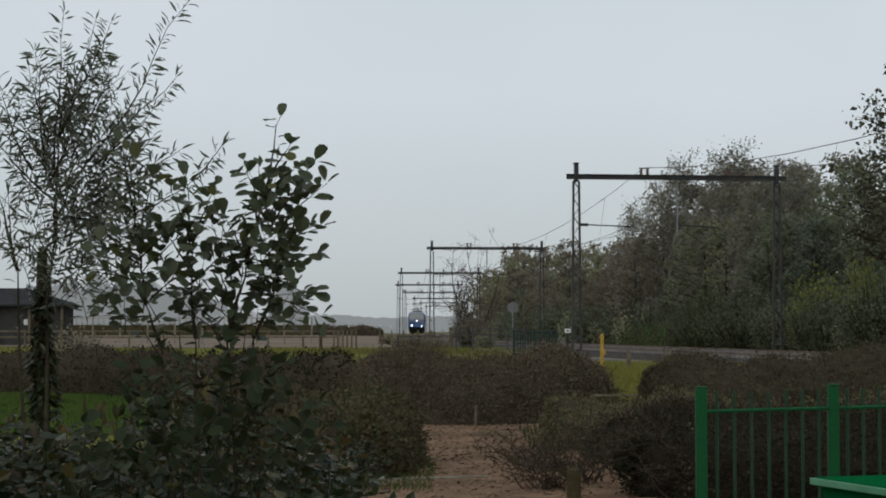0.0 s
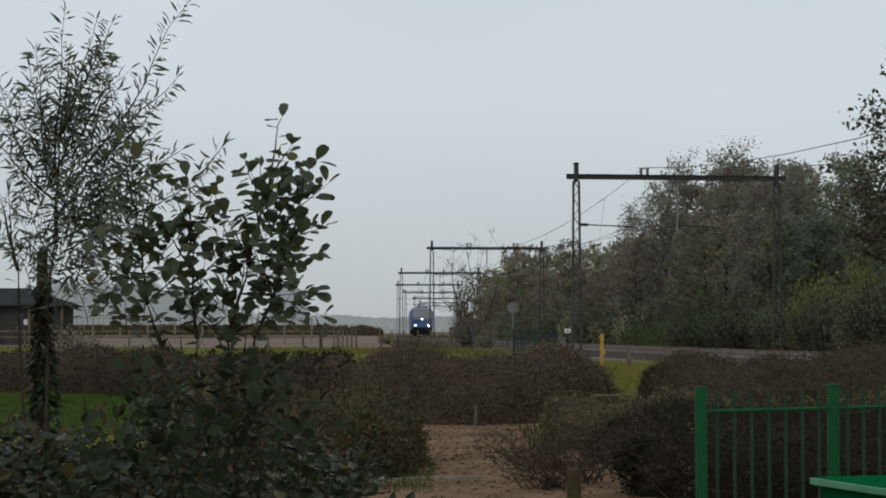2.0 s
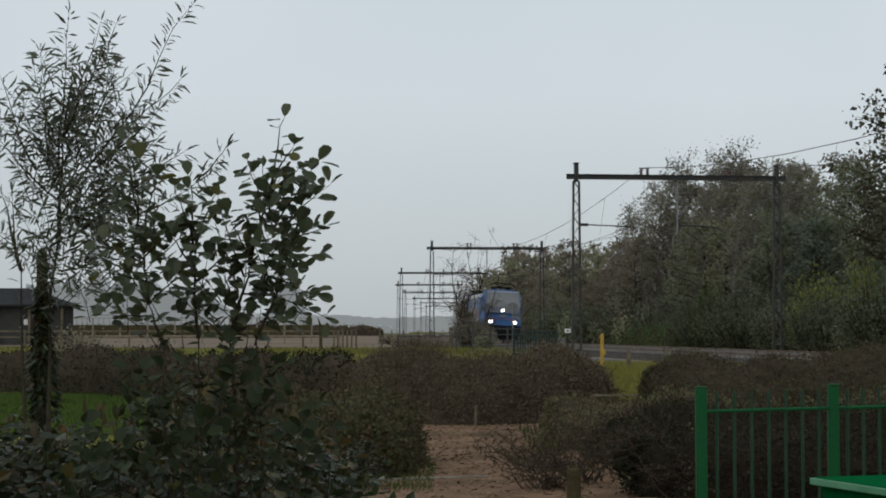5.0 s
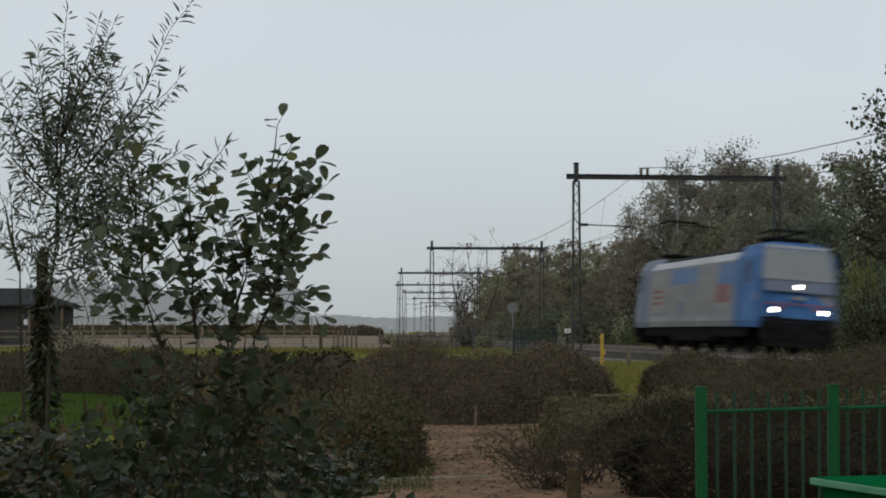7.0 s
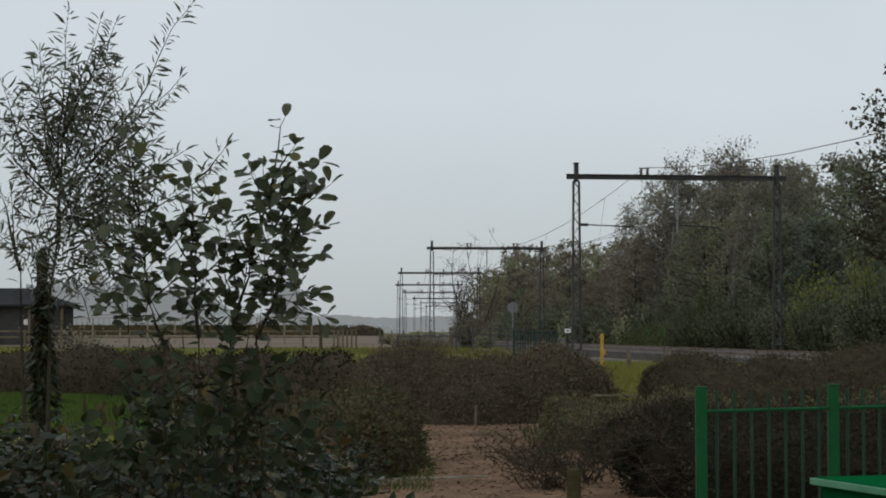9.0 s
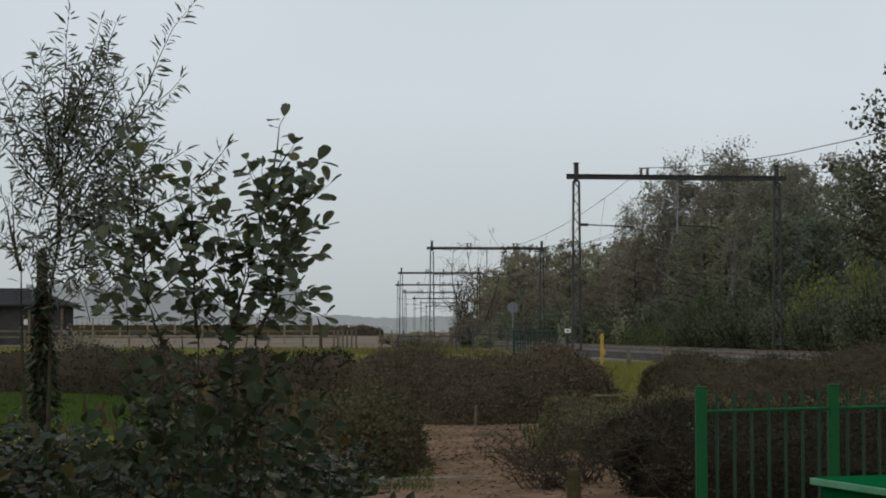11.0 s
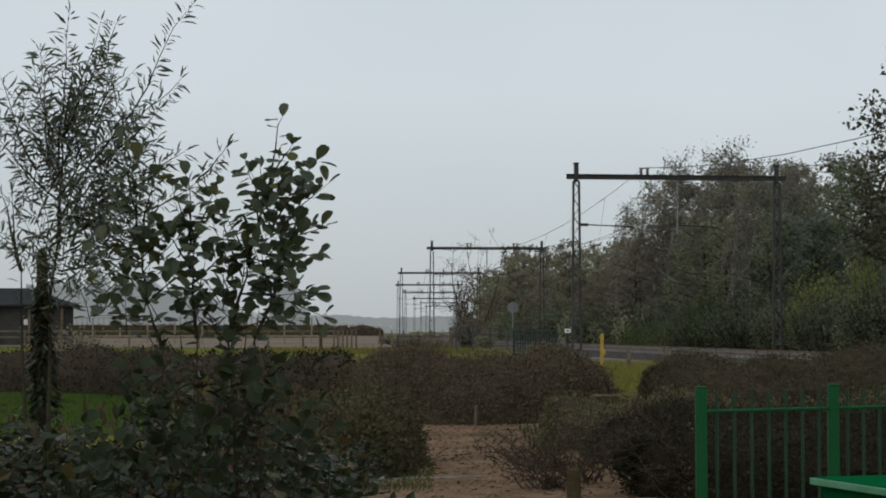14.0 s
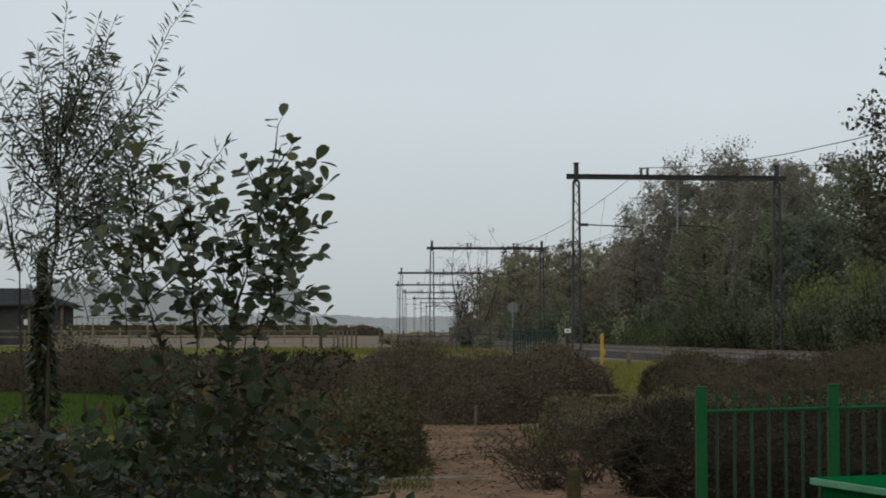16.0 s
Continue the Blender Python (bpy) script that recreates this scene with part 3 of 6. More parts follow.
# ---- the locomotive ----
def make_loco():
    loco = thing("locomotive", pose(0, 0, 0), "blue and grey electric locomotive with printed sides and lit headlamps", "locomotive")
    L, W = 19.3, 1.42
    # outline of a cross-section: half width, height; the cab ends lean back at the top
    ring = [(1.36, 0.88), (W, 1.1), (W, 2.6), (1.38, 3.28), (1.2, 3.68), (0.8, 3.8)]
    low_ring = [(1.36, 0.9), (W, 1.1), (W, 2.6), (1.38, 3.22), (1.22, 3.5), (0.8, 3.6)]
    sec = [(-w, z) for w, z in ring] + [(w, z) for w, z in reversed(ring)]
    mid = [(-w, z) for w, z in low_ring] + [(w, z) for w, z in reversed(low_ring)]

    def lean(z):
        return 0.0 if z < 1.9 else 0.30 * (z - 1.9) + 0.05 * max(0, z - 3.2)

    g = Geo()
    stations = [(-L / 2 + 0.55, True, -1), (-L / 2 + 1.6, False, -1), (L / 2 - 1.6, False, 1), (L / 2 - 0.55, True, 1)]
    v = []
    for y, end, s in stations:
        for w, z in mid:
            v.append((w * (0.93 if end else 1.0), y - s * lean(z) if end else y, z))
    k = len(sec)
    f = [(j * k + i, j * k + (i + 1) % k, (j + 1) * k + (i + 1) % k, (j + 1) * k + i) for j in range(3) for i in range(k)]
    f += [tuple(range(k)), tuple(range(4 * k - 1, 3 * k - 1, -1))]
    g.add(v, f)
    part("body", g, L_GREY, loco)
    for s in (-1, 1):
        # blue cab wrap: a shell just outside the body round each end
        g = Geo()
        v = []
        for y, end, form in ((s * (L / 2 - 3.35), False, mid), (s * (L / 2 - 3.0), False, sec), (s * (L / 2 - 1.6), False, sec), (s * (L / 2 - 0.54), True, sec)):
            for w, z in form:
                sc = 1.006 * (0.93 if end else 1.0)
                v.append((w * sc, y - s * lean(z) if end else y, 1.02 + (z - 1.02) * 1.003))
        f = [(j * k + i, j * k + (i + 1) % k, (j + 1) * k + (i + 1) % k, (j + 1) * k + i) for j in range(3) for i in range(k - 1)]
        f += [tuple(3 * k + i for i in range(k))]
        g.add(v, f)
        cab = part("cab", g, L_BLUE if s < 0 else L_PALEBLUE, loco, "blue painted cab end" if s < 0 else "pale grey-blue cab end")

        def face(x, z, out=0.02):
            return (x, s * (L / 2 - 0.54 + out) - s * lean(z), z)

        def plate(x0, x1, z0, z1, out=0.02, taper=0.0):
            g = Geo()
            b = [face(x0, z0, out), face(x1, z0, out), face(x1 - taper, z1, out), face(x0 + taper, z1, out)]
            c = [face(x0, z0, out - 0.03), face(x1, z0, out - 0.03), face(x1 - taper, z1, out - 0.03), face(x0 + taper, z1, out - 0.03)]
            g.add(b + c, [(0, 1, 2, 3), (0, 1, 5, 4), (1, 2, 6, 5), (2, 3, 7, 6), (3, 0, 4, 7)])
            return g
        part("windscreen", plate(-1.27, 1.27, 2.52, 3.58, 0.02, 0.12), L_SCREEN, cab, "wide glossy windscreen, sky reflection also painted into its grey")
        part("wiper_panel", plate(-1.22, 1.22, 2.12, 2.49, 0.015), L_PALEBLUE, cab)
        part("front_brow", plate(-1.12, 1.12, 3.61, 3.7, 0.025), L_ROOF, cab, "pale brow above the windscreen")
        part("front_band", plate(-1.2, 1.2, 1.68, 1.73, 0.02), L_MAROON, cab, "dull red line")
        part("emblem", plate(-0.22, 0.22, 1.86, 1.98, 0.025), L_WHITE, cab)
        part("buffer_beam", plate(-1.28, 1.28, 1.12, 1.24, 0.022), L_BLACK, cab, "dark strip over the buffers")
        for x in (-0.64, 0.64):
            part("lamp_panel", plate(x - 0.1, x + 0.1, 1.5, 1.66, 0.024), L_MAROON, cab, "dull red panel beside the lamp")
        part("front_skirt", plate(-1.3, 1.3, 0.5, 1.1, 0.03), L_BLACK, cab, "black front apron")
        for x, z, r in ((-0.865, 1.48, 0.085), (0.865, 1.48, 0.085), (0.0, 2.3, 0.08)):
            g = Geo()
            c = Vector(face(x, z, 0.045))
            g.tube([c - Vector((0, s * 0.05, 0)), c], [r * 1.25, r * 1.2], 14)
            hood = part("headlamp", g, L_BLACK, cab)
            if s < 0:
                g = Geo()
                g.tube([c, c + Vector((0, s * 0.015, 0))], [r, r * 0.9], 14)
                part("lens", g, L_LAMP, hood, "lit warm-white lens")
        for x in (-0.87, 0.87):
            g = Geo()
            y0 = s * (L / 2 - 0.5)
            g.tube([(x, y0, 1.06), (x, y0 + s * 0.35, 1.06)], 0.09, 10)
            g.tube([(x, y0 + s * 0.35, 1.06), (x, y0 + s * 0.4, 1.06), (x, y0 + s * 0.44, 1.06)], [0.22, 0.24, 0.2], 14)
            part("buffer", g, L_BLACK, loco)
        g = Geo()
        g.box((0, s * (L / 2 - 0.6), 0.5), (2.3, 0.12, 0.5), b=0.03)
        part("rail_guard", g, L_BLACK, loco)
        for x in (-1, 1):
            g = Geo()
            g.box((x * 1.435, s * (L / 2 - 1.75), 2.75), (0.02, 0.55, 0.75), b=0.006)
            part("side_window", g, L_GLASS, cab, "dark cab side window")
            g = Geo()
            g.box((x * 1.44, s * (L / 2 - 2.55), 2.1), (0.02, 0.62, 1.75), b=0.006)
            part("cab_door", g, L_BLUE if s < 0 else L_PALEBLUE, cab, "flush cab door")
        # bogie with its wheels
        g = Geo()
        y0 = s * 5.2
        for x in (-1.0, 1.0):
            g.box((x * 1.2, y0, 0.74), (0.18, 4.3, 0.44), b=0.04)
            g.box((x * 1.05, y0, 0.55), (0.14, 0.9, 0.3), b=0.03)
        g.box((0, y0, 0.72), (2.0, 0.5, 0.3))
        bogie = part("bogie", g, L_BLACK, loco)
        for dy in (-1.3, 1.3):
            for x in (-0.76, 0.76):
                g = Geo()
                g.tube([(x - 0.07, y0 + dy, 0.62), (x + 0.07, y0 + dy, 0.62)], 0.62, 24)
                g.tube([(x + math.copysign(0.07, x), y0 + dy, 0.62), (x + math.copysign(0.16, x), y0 + dy, 0.62)], [0.22, 0.18], 12)
                part("wheel", g, L_BLACK, bogie)
    # printed pictures along both sides, as thin foils; the body's lower edge stays grey
    for x in (-1, 1):
        def foil(y0, y1, z0, z1, mat, label, out=0.008):
            g = Geo()
            zs = [z0, (z0 + min(z1, 2.6)) / 2, min(z1, 2.6)] + ([z1] if z1 > 2.6 else [])
            v = []
            for z in zs:
                w = W if z <= 2.6 else W - 0.04 * (z - 2.6) / 0.62
                v += [(x * (w + out), y0, z), (x * (w + out), y1, z)]
            g.add(v, [(2 * i, 2 * i + 1, 2 * i + 3, 2 * i + 2) for i in range(len(zs) - 1)])
            part("printed_foil", g, mat, loco, label)
        foil(-6.3, 6.3, 1.32, 3.18, L_PRINT, "greyish printed picture of soft blue and white patches")
        foil(-6.3, -4.1, 2.35, 3.16, L_BAND, "blue printed patch", 0.012)
        foil(-5.7, -3.9, 1.75, 2.4, L_RED, "dull red printed patch", 0.016)
        foil(-3.3, -2.1, 1.95, 2.75, L_WHITE, "whitish printed patch", 0.012)
        foil(-1.2, 2.7, 2.55, 3.16, L_BAND, "blue printed patch", 0.012)
        foil(0.3, 1.9, 1.85, 2.3, L_WHITE, "whitish printed patch", 0.012)
        foil(3.6, 6.2, 1.5, 3.1, L_WHITE, "whitish printed picture", 0.012)
        for zz in (1.78, 2.02, 2.26):
            foil(3.9, 5.7, zz, zz + 0.13, L_RED, "red printed bar", 0.016)
        for y0, y1 in ((-6.2, -2.5), (-2.4, 2.4), (2.5, 6.2)):
            g = Geo()
            g.add([(x * 1.39, y0, 3.235), (x * 1.39, y1, 3.235), (x * 1.232, y1, 3.512), (x * 1.232, y0, 3.512)], [(0, 1, 2, 3)])
            part("roof_edge", g, L_ROOF, loco, "pale sloping roof edge panel")
    g = Geo()
    for y0, y1 in ((-5.9, -2.4), (-2.2, 2.2), (2.4, 5.9)):
        g.box((0, (y0 + y1) / 2, 3.62), (1.9, y1 - y0, 0.16), b=0.05)
    part("roof_hatch", g, ROOF, loco, "dark removable roof panels")
    g = Geo()
    for i in range(9):
        g.tube([(0.4, -4 + i, 3.69 + k * 0.05) for k in range(6)], [0.06, 0.09, 0.06, 0.09, 0.06, 0.03], 8)
    g.tube([(0.4, -4.2, 3.96), (0.4, 4.2, 3.96)], 0.03, 6)
    part("roof_line", g, L_BLACK, loco)
    for y0, up in ((-7.0, 0.0), (7.0, 1.0)):
        g = Geo()
        s = 1 if y0 < 0 else -1
        g.box((0, y0, 3.98), (1.4, 1.5, 0.08))
        for x in (-0.5, 0.5):
            for yy in (-0.6, 0.6):
                g.tube([(x, y0 + yy, 3.8), (x, y0 + yy, 3.98)], [0.09, 0.06], 8)
        if up:
            knee, head = (0, y0 + s * 1.5, 4.85), (0, y0 - s * 0.2, 5.42)
        else:
            knee, head = (0, y0 + s * 1.5, 4.12), (0, y0 - s * 0.5, 4.22)
        g.tube([(0, y0 - s * 0.4, 4.02), knee], [0.06, 0.05], 8)
        for x in (-1, 1):
            g.tube([knee, (x * 0.45, head[1], head[2])], [0.03, 0.022], 6)
        for yy in (-0.25, 0.25):
            g.tube([(-0.97, head[1] + yy, head[2] - 0.12), (-0.62, head[1] + yy, head[2] + 0.05), (0.62, head[1] + yy, head[2] + 0.05), (0.97, head[1] + yy, head[2] - 0.12)], 0.035, 6)
        for x in (-0.45, 0.45):
            g.tube([(x, head[1] - 0.25, head[2] + 0.04), (x, head[1] + 0.25, head[2] + 0.04)], 0.02, 6)
        part("pantograph", g, L_BLACK, loco, "raised current collector" if up else "folded current collector")
    for i in range(2):
        g = Geo()
        g.box((0, -1.45 + 2.9 * i, 0.68), (2.6, 2.75, 0.66), b=0.05)
        part("equipment_box", g, L_BLACK, loco)
    g = Geo()
    g.box((0, 0, 0.98), (2.6, L - 1.4, 0.12))
    part("underframe", g, L_BLACK, loco)
    return loco


loco = make_loco()


# ---- trees of the wood beyond the track ----
def tree_parts(rng, height, spread, base, limbs, twigs, per, leaf, sparse=1.0, droop=0.0, narrow=1.0, low=0.12, wind=0.0):
    """Limbs of one tree, and the places and ways of its leaves."""
    wood = Geo()
    P, W = [], []
    small = min(1.0, height / 12)
    trunk = curve_pts((0, 0, -0.2), (rng.uniform(-0.4, 0.4), rng.uniform(-0.4, 0.4), height * 0.94), rng, 8, 0, 0.012)
    trunk = [p + Vector((wind * height * max(0.0, p.z / height - 0.35) ** 2, 0, 0)) for p in map(Vector, trunk)]
    tr = [base * (1 - 0.9 * i / 8) for i in range(9)]
    wood.tube(trunk, tr, 7)

    def at(t):
        i = min(7, int(t * 8))
        return trunk[i].lerp(trunk[i + 1], t * 8 - i)

    for i in range(limbs):
        t = low + (0.98 - low) * (i + rng.uniform(0, 1)) / limbs
        a = i * 2.4 + rng.uniform(-0.5, 0.5)
        reach = spread * narrow * (0.35 + 0.75 * math.sin(math.pi * min(1, 0.18 + t * 0.84)) ** 0.8) * rng.uniform(0.6, 1.2)
        o = at(t)
        tip = o + Vector((math.cos(a) * reach, math.sin(a) * reach, height * (0.13 - 0.05 * t) * rng.uniform(0.4, 1.5) - droop * reach))
        tip.x += wind * height * 0.22 * t
        limb = curve_pts(o, tip, rng, 5, 0.05, 0.05)
        r0 = base * 0.42 * (1 - 0.75 * t)
        wood.tube(limb, [r0 * (1 - 0.85 * k / 5) + 0.006 for k in range(6)], 4, cap=False)
        for j in range(twigs):
            u = 0.25 + 0.75 * (j + rng.uniform(0, 1)) / twigs
            k = min(4, int(u * 5))
            q = limb[k].lerp(limb[k + 1], u * 5 - k)
            w = Vector([rng.uniform(-1, 1), rng.uniform(-1, 1), rng.uniform(-0.4, 1.0) - droop * 2])
            e = q + w.normalized() * height * rng.uniform(0.04, 0.1)
            wood.tube([q, q.lerp(e, 0.5) + Vector((0, 0, 0.03)), e], [0.018 * small, 0.012 * small, 0.005 * small], 3, cap=False)
            n = int(per * sparse * rng.uniform(0.4, 1.6))
            for _ in range(n):
                s = rng.uniform(0.1, 1.15)
                p = q.lerp(e, s)
                P.append((p.x + rng.normal(0, 0.16 * small), p.y + rng.normal(0, 0.16 * small), p.z + rng.normal(0, 0.16 * small)))
                W.append((w.x * 0.5 + rng.normal(0, 0.6), w.y * 0.5 + rng.normal(0, 0.6), rng.normal(-0.25, 0.5)))
    g = Geo()
    n = len(P)
    g.leaves(LEAF_QUAD, P, W, rand_unit(rng, n) + [0, 0, 0.8], leaf * rng.uniform(0.6, 1.35, n))
    return wood, g


def make_tree(name, m, rng, bark, leaf_mat, label, group, **kw):
    wood, crown = tree_parts(rng, **kw)
    t = thing(name, m, label, "tree", group)
    part("trunk", wood, bark, t)
    part("crown", crown, leaf_mat, t)
    return t


def stand(y, off, size, turn):
    p = by_track(y, off)
    return pose(p.x, p.y, ground_z(p.x, p.y) - 0.05, 0, 0, turn) @ Matrix.Diagonal((size, size, size, 1))


rng = np.random.default_rng(11)
KINDS = {}
for key, bark, mat, label, kw in (
        ("olive", BARK, WOOD_OLIVE, "tall olive-green broadleaf tree in the wood by the track", dict(height=10.5, spread=3.0, base=0.2, limbs=26, twigs=8, per=16, leaf=0.23)),
        ("dark", BARK, WOOD_DARK, "dense dark green tree in the wood by the track", dict(height=11.0, spread=2.8, base=0.22, limbs=30, twigs=8, per=16, leaf=0.23)),
        ("russet", BARK, WOOD_RUSSET, "russet autumn tree in the wood by the track", dict(height=9.5, spread=2.7, base=0.17, limbs=26, twigs=8, per=15, leaf=0.24)),
        ("pale", PALE_BARK, WOOD_PALE, "pale airy birch with thinning leaves by the track", dict(height=11.0, spread=2.4, base=0.15, limbs=32, twigs=9, per=15, leaf=0.19, droop=0.08)),
        ("brown", BARK, WOOD_RUSSET, "brown half-bare tree in the wood by the track", dict(height=8.5, spread=2.6, base=0.16, limbs=24, twigs=9, per=11, leaf=0.22))):
    KINDS[key] = (bark, mat, label, kw)
KINDS["deep"] = (BARK, WOOD_DEEP, "dense very dark tree at the edge of the wood", dict(height=11.0, spread=2.6, base=0.22, limbs=34, twigs=8, per=17, leaf=0.215))
KINDS["birch"] = (PALE_BARK, WOOD_PALE, "slim pale birch with feathery top by the track", dict(height=11.5, spread=2.0, base=0.12, limbs=34, twigs=8, per=12, leaf=0.17, droop=-0.1, narrow=0.5, wind=0.35))
made = {}


swaying = []


def plant(key, y, off, size, turn):
    m = stand(y, off, size, turn)
    bark, mat, label, kw = KINDS[key]
    if y > 145:
        key = "far_" + key
        kw = {**kw, "twigs": 7, "per": kw["per"] * 0.6, "leaf": kw["leaf"] * 1.55}
    if key in made:
        return copy_thing(made[key], m)
    made[key] = make_tree("woodland_tree", m, rng, bark, mat, label, "woodland trees", **kw)
    return made[key]


# rows of the wood: behind the right-hand masts, from near to far
def crown_height(y):
    return float(np.interp(y, [60, 84, 90, 100, 107, 140, 150, 190, 215, 260, 330], [11.6, 11.6, 11.7, 12.0, 12.9, 12.6, 10.4, 10.3, 11.8, 14.0, 15.5]))


order = ["dark", "olive", "russet", "dark", "brown", "olive", "russet", "olive", "brown", "russet", "olive", "dark", "brown", "russet", "olive", "russet"]
y = 62.0
i = 0
while y < 330:
    for row, off in enumerate((14.4, 17.4, 21.0, 25.5) if y < 120 else (14.4, 17.4, 21.0) if y < 170 else (14.4, 17.4, 20.5) if y < 240 else (14.4, 18.5)):
        key = order[(i * (3 if row else 1) + row * 5) % len(order)]
        if row == 3:
            key = "olive"
        elif 107 < y < 142 and row > 0:
            key = "pale" if (i + row) % 3 else "olive"
        if y > 136 and key in ("dark", "olive") and (i + row) % 3:
            key = "russet"
        if y < 124 and key in ("russet", "brown"):
            key = ("dark", "olive")[(row + i) % 2]
        if y < 106 and row < 3:
            key = ("deep", "dark", "deep")[(row + i) % 3]
        size = (0.76, 0.98, 1.02, 0.95)[row] * rng.uniform(0.94, 1.05) * crown_height(y) / (1.12 * KINDS[key][3]["height"])
        ob = plant(key, y + rng.uniform(-1.5, 1.5), off + rng.uniform(-0.9, 0.9), size, rng.uniform(0, 360))
        if key == "pale":
            swaying.append(ob)
    y += 4.4 + y * 0.01
    i += 1
for y, off, h in ((139.0, 13.4, 11.0), (133.2, 13.8, 12.8), (126.8, 13.7, 13.8), (124.0, 14.2, 12.6), (116.5, 14.1, 13.3), (112.8, 14.5, 13.2), (106.5, 14.0, 11.2), (104.2, 14.5, 10.6), (99.5, 14.8, 10.4)):
    swaying.append(plant("birch", y, off, h / 11.4, 17 * (y % 5) - 34))
for y, off, size, turn in ((105.0, 17.4, 1.0, 40), (102.0, 16.0, 0.98, 170), (99.0, 15.2, 0.96, 290), (96.5, 15.8, 0.98, 100), (103.0, 18.6, 1.05, 220), (107.5, 19.5, 1.06, 310), (93.5, 15.0, 0.95, 10)):
    plant("deep", y, off, size, turn)
for y, off, size, turn in ((107.5, 17.2, 0.98, 15), (110.0, 19.0, 1.0, 75), (113.0, 19.2, 1.02, 190), (116.0, 20.6, 1.04, 260), (120.0, 22.0, 1.06, 330), (112.0, 17.0, 0.98, 140)):
    plant("dark", y, off, size, turn)
# young tree beyond the railings, its trunk beside the view
rng2 = np.random.default_rng(17)
edge_tree = make_tree("young_tree", pose(5.78, 22.0, 0.1), rng2, BARK, EDGE_LEAF, "young broadleaf tree on the near side of the track", "",
                      height=4.75, spread=1.06, base=0.04, limbs=54, twigs=11, per=22, leaf=0.07, low=0.46)


# ---- undergrowth: shrubs, each a low dome of shoots ----
def shrub_parts(rng, height, radius, shoots, per, leaf, shape, lean=0.0):
    wood, g = Geo(), Geo()
    P, W = [], []
    for i in range(shoots):
        a = rng.uniform(0, 2 * math.pi)
        r = radius * math.sqrt(rng.uniform(0.02, 1))
        h = height * math.sqrt(max(0.05, 1 - (r / radius) ** 2 * 0.75)) * rng.uniform(0.65, 1.1)
        o = Vector((math.cos(a) * r * 0.35, math.sin(a) * r * 0.35, -0.05))
        e = Vector((math.cos(a) * r + lean * h, math.sin(a) * r, h))
        line = curve_pts(o, e, rng, 5, 0.03, 0.04)
        wood.tube(line, [0.016 * height * (1 - 0.8 * k / 5) for k in range(6)], 4, cap=False)
        for _ in range(per):
            u = rng.uniform(0.12, 1.0) ** 0.8
            k = min(4, int(u * 5))
            p = line[k].lerp(line[k + 1], u * 5 - k)
            sp = 0.1 * height
            P.append((p.x + rng.normal(0, sp), p.y + rng.normal(0, sp), max(0.03, p.z + rng.normal(0, sp))))
            W.append((math.cos(a) * 0.6 + rng.normal(0, 0.6), math.sin(a) * 0.6 + rng.normal(0, 0.6), rng.normal(0.0, 0.5)))
    n = len(P)
    g.leaves(shape, P, W, rand_unit(rng, n) + [0, 0, 0.9], leaf * rng.uniform(0.55, 1.3, n))
    return wood, g


def make_shrub(name, m, rng, bark, mat, label, group, category="shrub", **kw):
    wood, g = shrub_parts(rng, **kw)
    t = thing(name, m, label, category, group)
    part("branchwork", wood, bark, t)
    part("foliage", g, mat, t)
    return t


rng = np.random.default_rng(23)
SHRUBS = {}
for key, mat, label in (("dark", UNDER_DARK, "dark green shrub at the edge of the wood"), ("olive", WOOD_OLIVE, "olive shrub at the edge of the wood"),
                        ("yellow", WOOD_YELLOW, "yellowing shrub at the edge of the wood"), ("green", WOOD_GREEN, "fresh green shrub at the edge of the wood"),
                        ("russet", WOOD_RUSSET, "russet shrub at the edge of the wood")):
    SHRUBS[key] = (mat, label)
shrub_made = {}


def plant_shrub(key, y, off, size, turn, flat=1.0):
    m = stand(y, off, size, turn) @ Matrix.Diagonal((1, 1, flat, 1))
    mat, label = SHRUBS[key]
    far = y > 118
    if far:
        key = "far_" + key
    if key in shrub_made:
        return copy_thing(shrub_made[key], m)
    shrub_made[key] = make_shrub("shrub", m, rng, BARK, mat, label, "woodland shrubs", height=3.0, radius=2.0, shoots=60 if far else 85, per=22 if far else 44,
                                 leaf=0.23 if far else 0.14, shape=LEAF_QUAD)
    return shrub_made[key]


y = 56.0
i = 0
while y < 235:
    key = ("dark", "olive", "dark", "russet", "dark", "olive", "dark")[i % 7] if y > 118 else "dark"
    plant_shrub(key, y, 12.4 + rng.uniform(-0.5, 0.6), rng.uniform(0.75, 1.15), rng.uniform(0, 360))
    if i % 2 == 0:
        plant_shrub("dark", y + 1.2, 14.5, rng.uniform(1.1, 1.4), rng.uniform(0, 360))
    y += 2.6 + y * 0.012
    i += 1
for y, off, size, key in ((83.5, 11.6, 0.8, "olive"), (97, 11.8, 1.1, "dark"), (75, 12.0, 1.2, "dark")):
    plant_shrub(key, y, off, size, rng.uniform(0, 360))
for y, off, size, key, tall in ((83, 11.5, 0.7, "yellow", 1.95), (77, 11.5, 0.55, "yellow", 2.2), (81.8, 10.9, 0.66, "dark", 1.5), (80.2, 11.0, 0.6, "dark", 1.5), (76.5, 10.9, 0.6, "olive", 1.6), (103, 11.4, 0.6, "green", 2.1)):
    plant_shrub(key, y, off, size, rng.uniform(0, 360), tall)


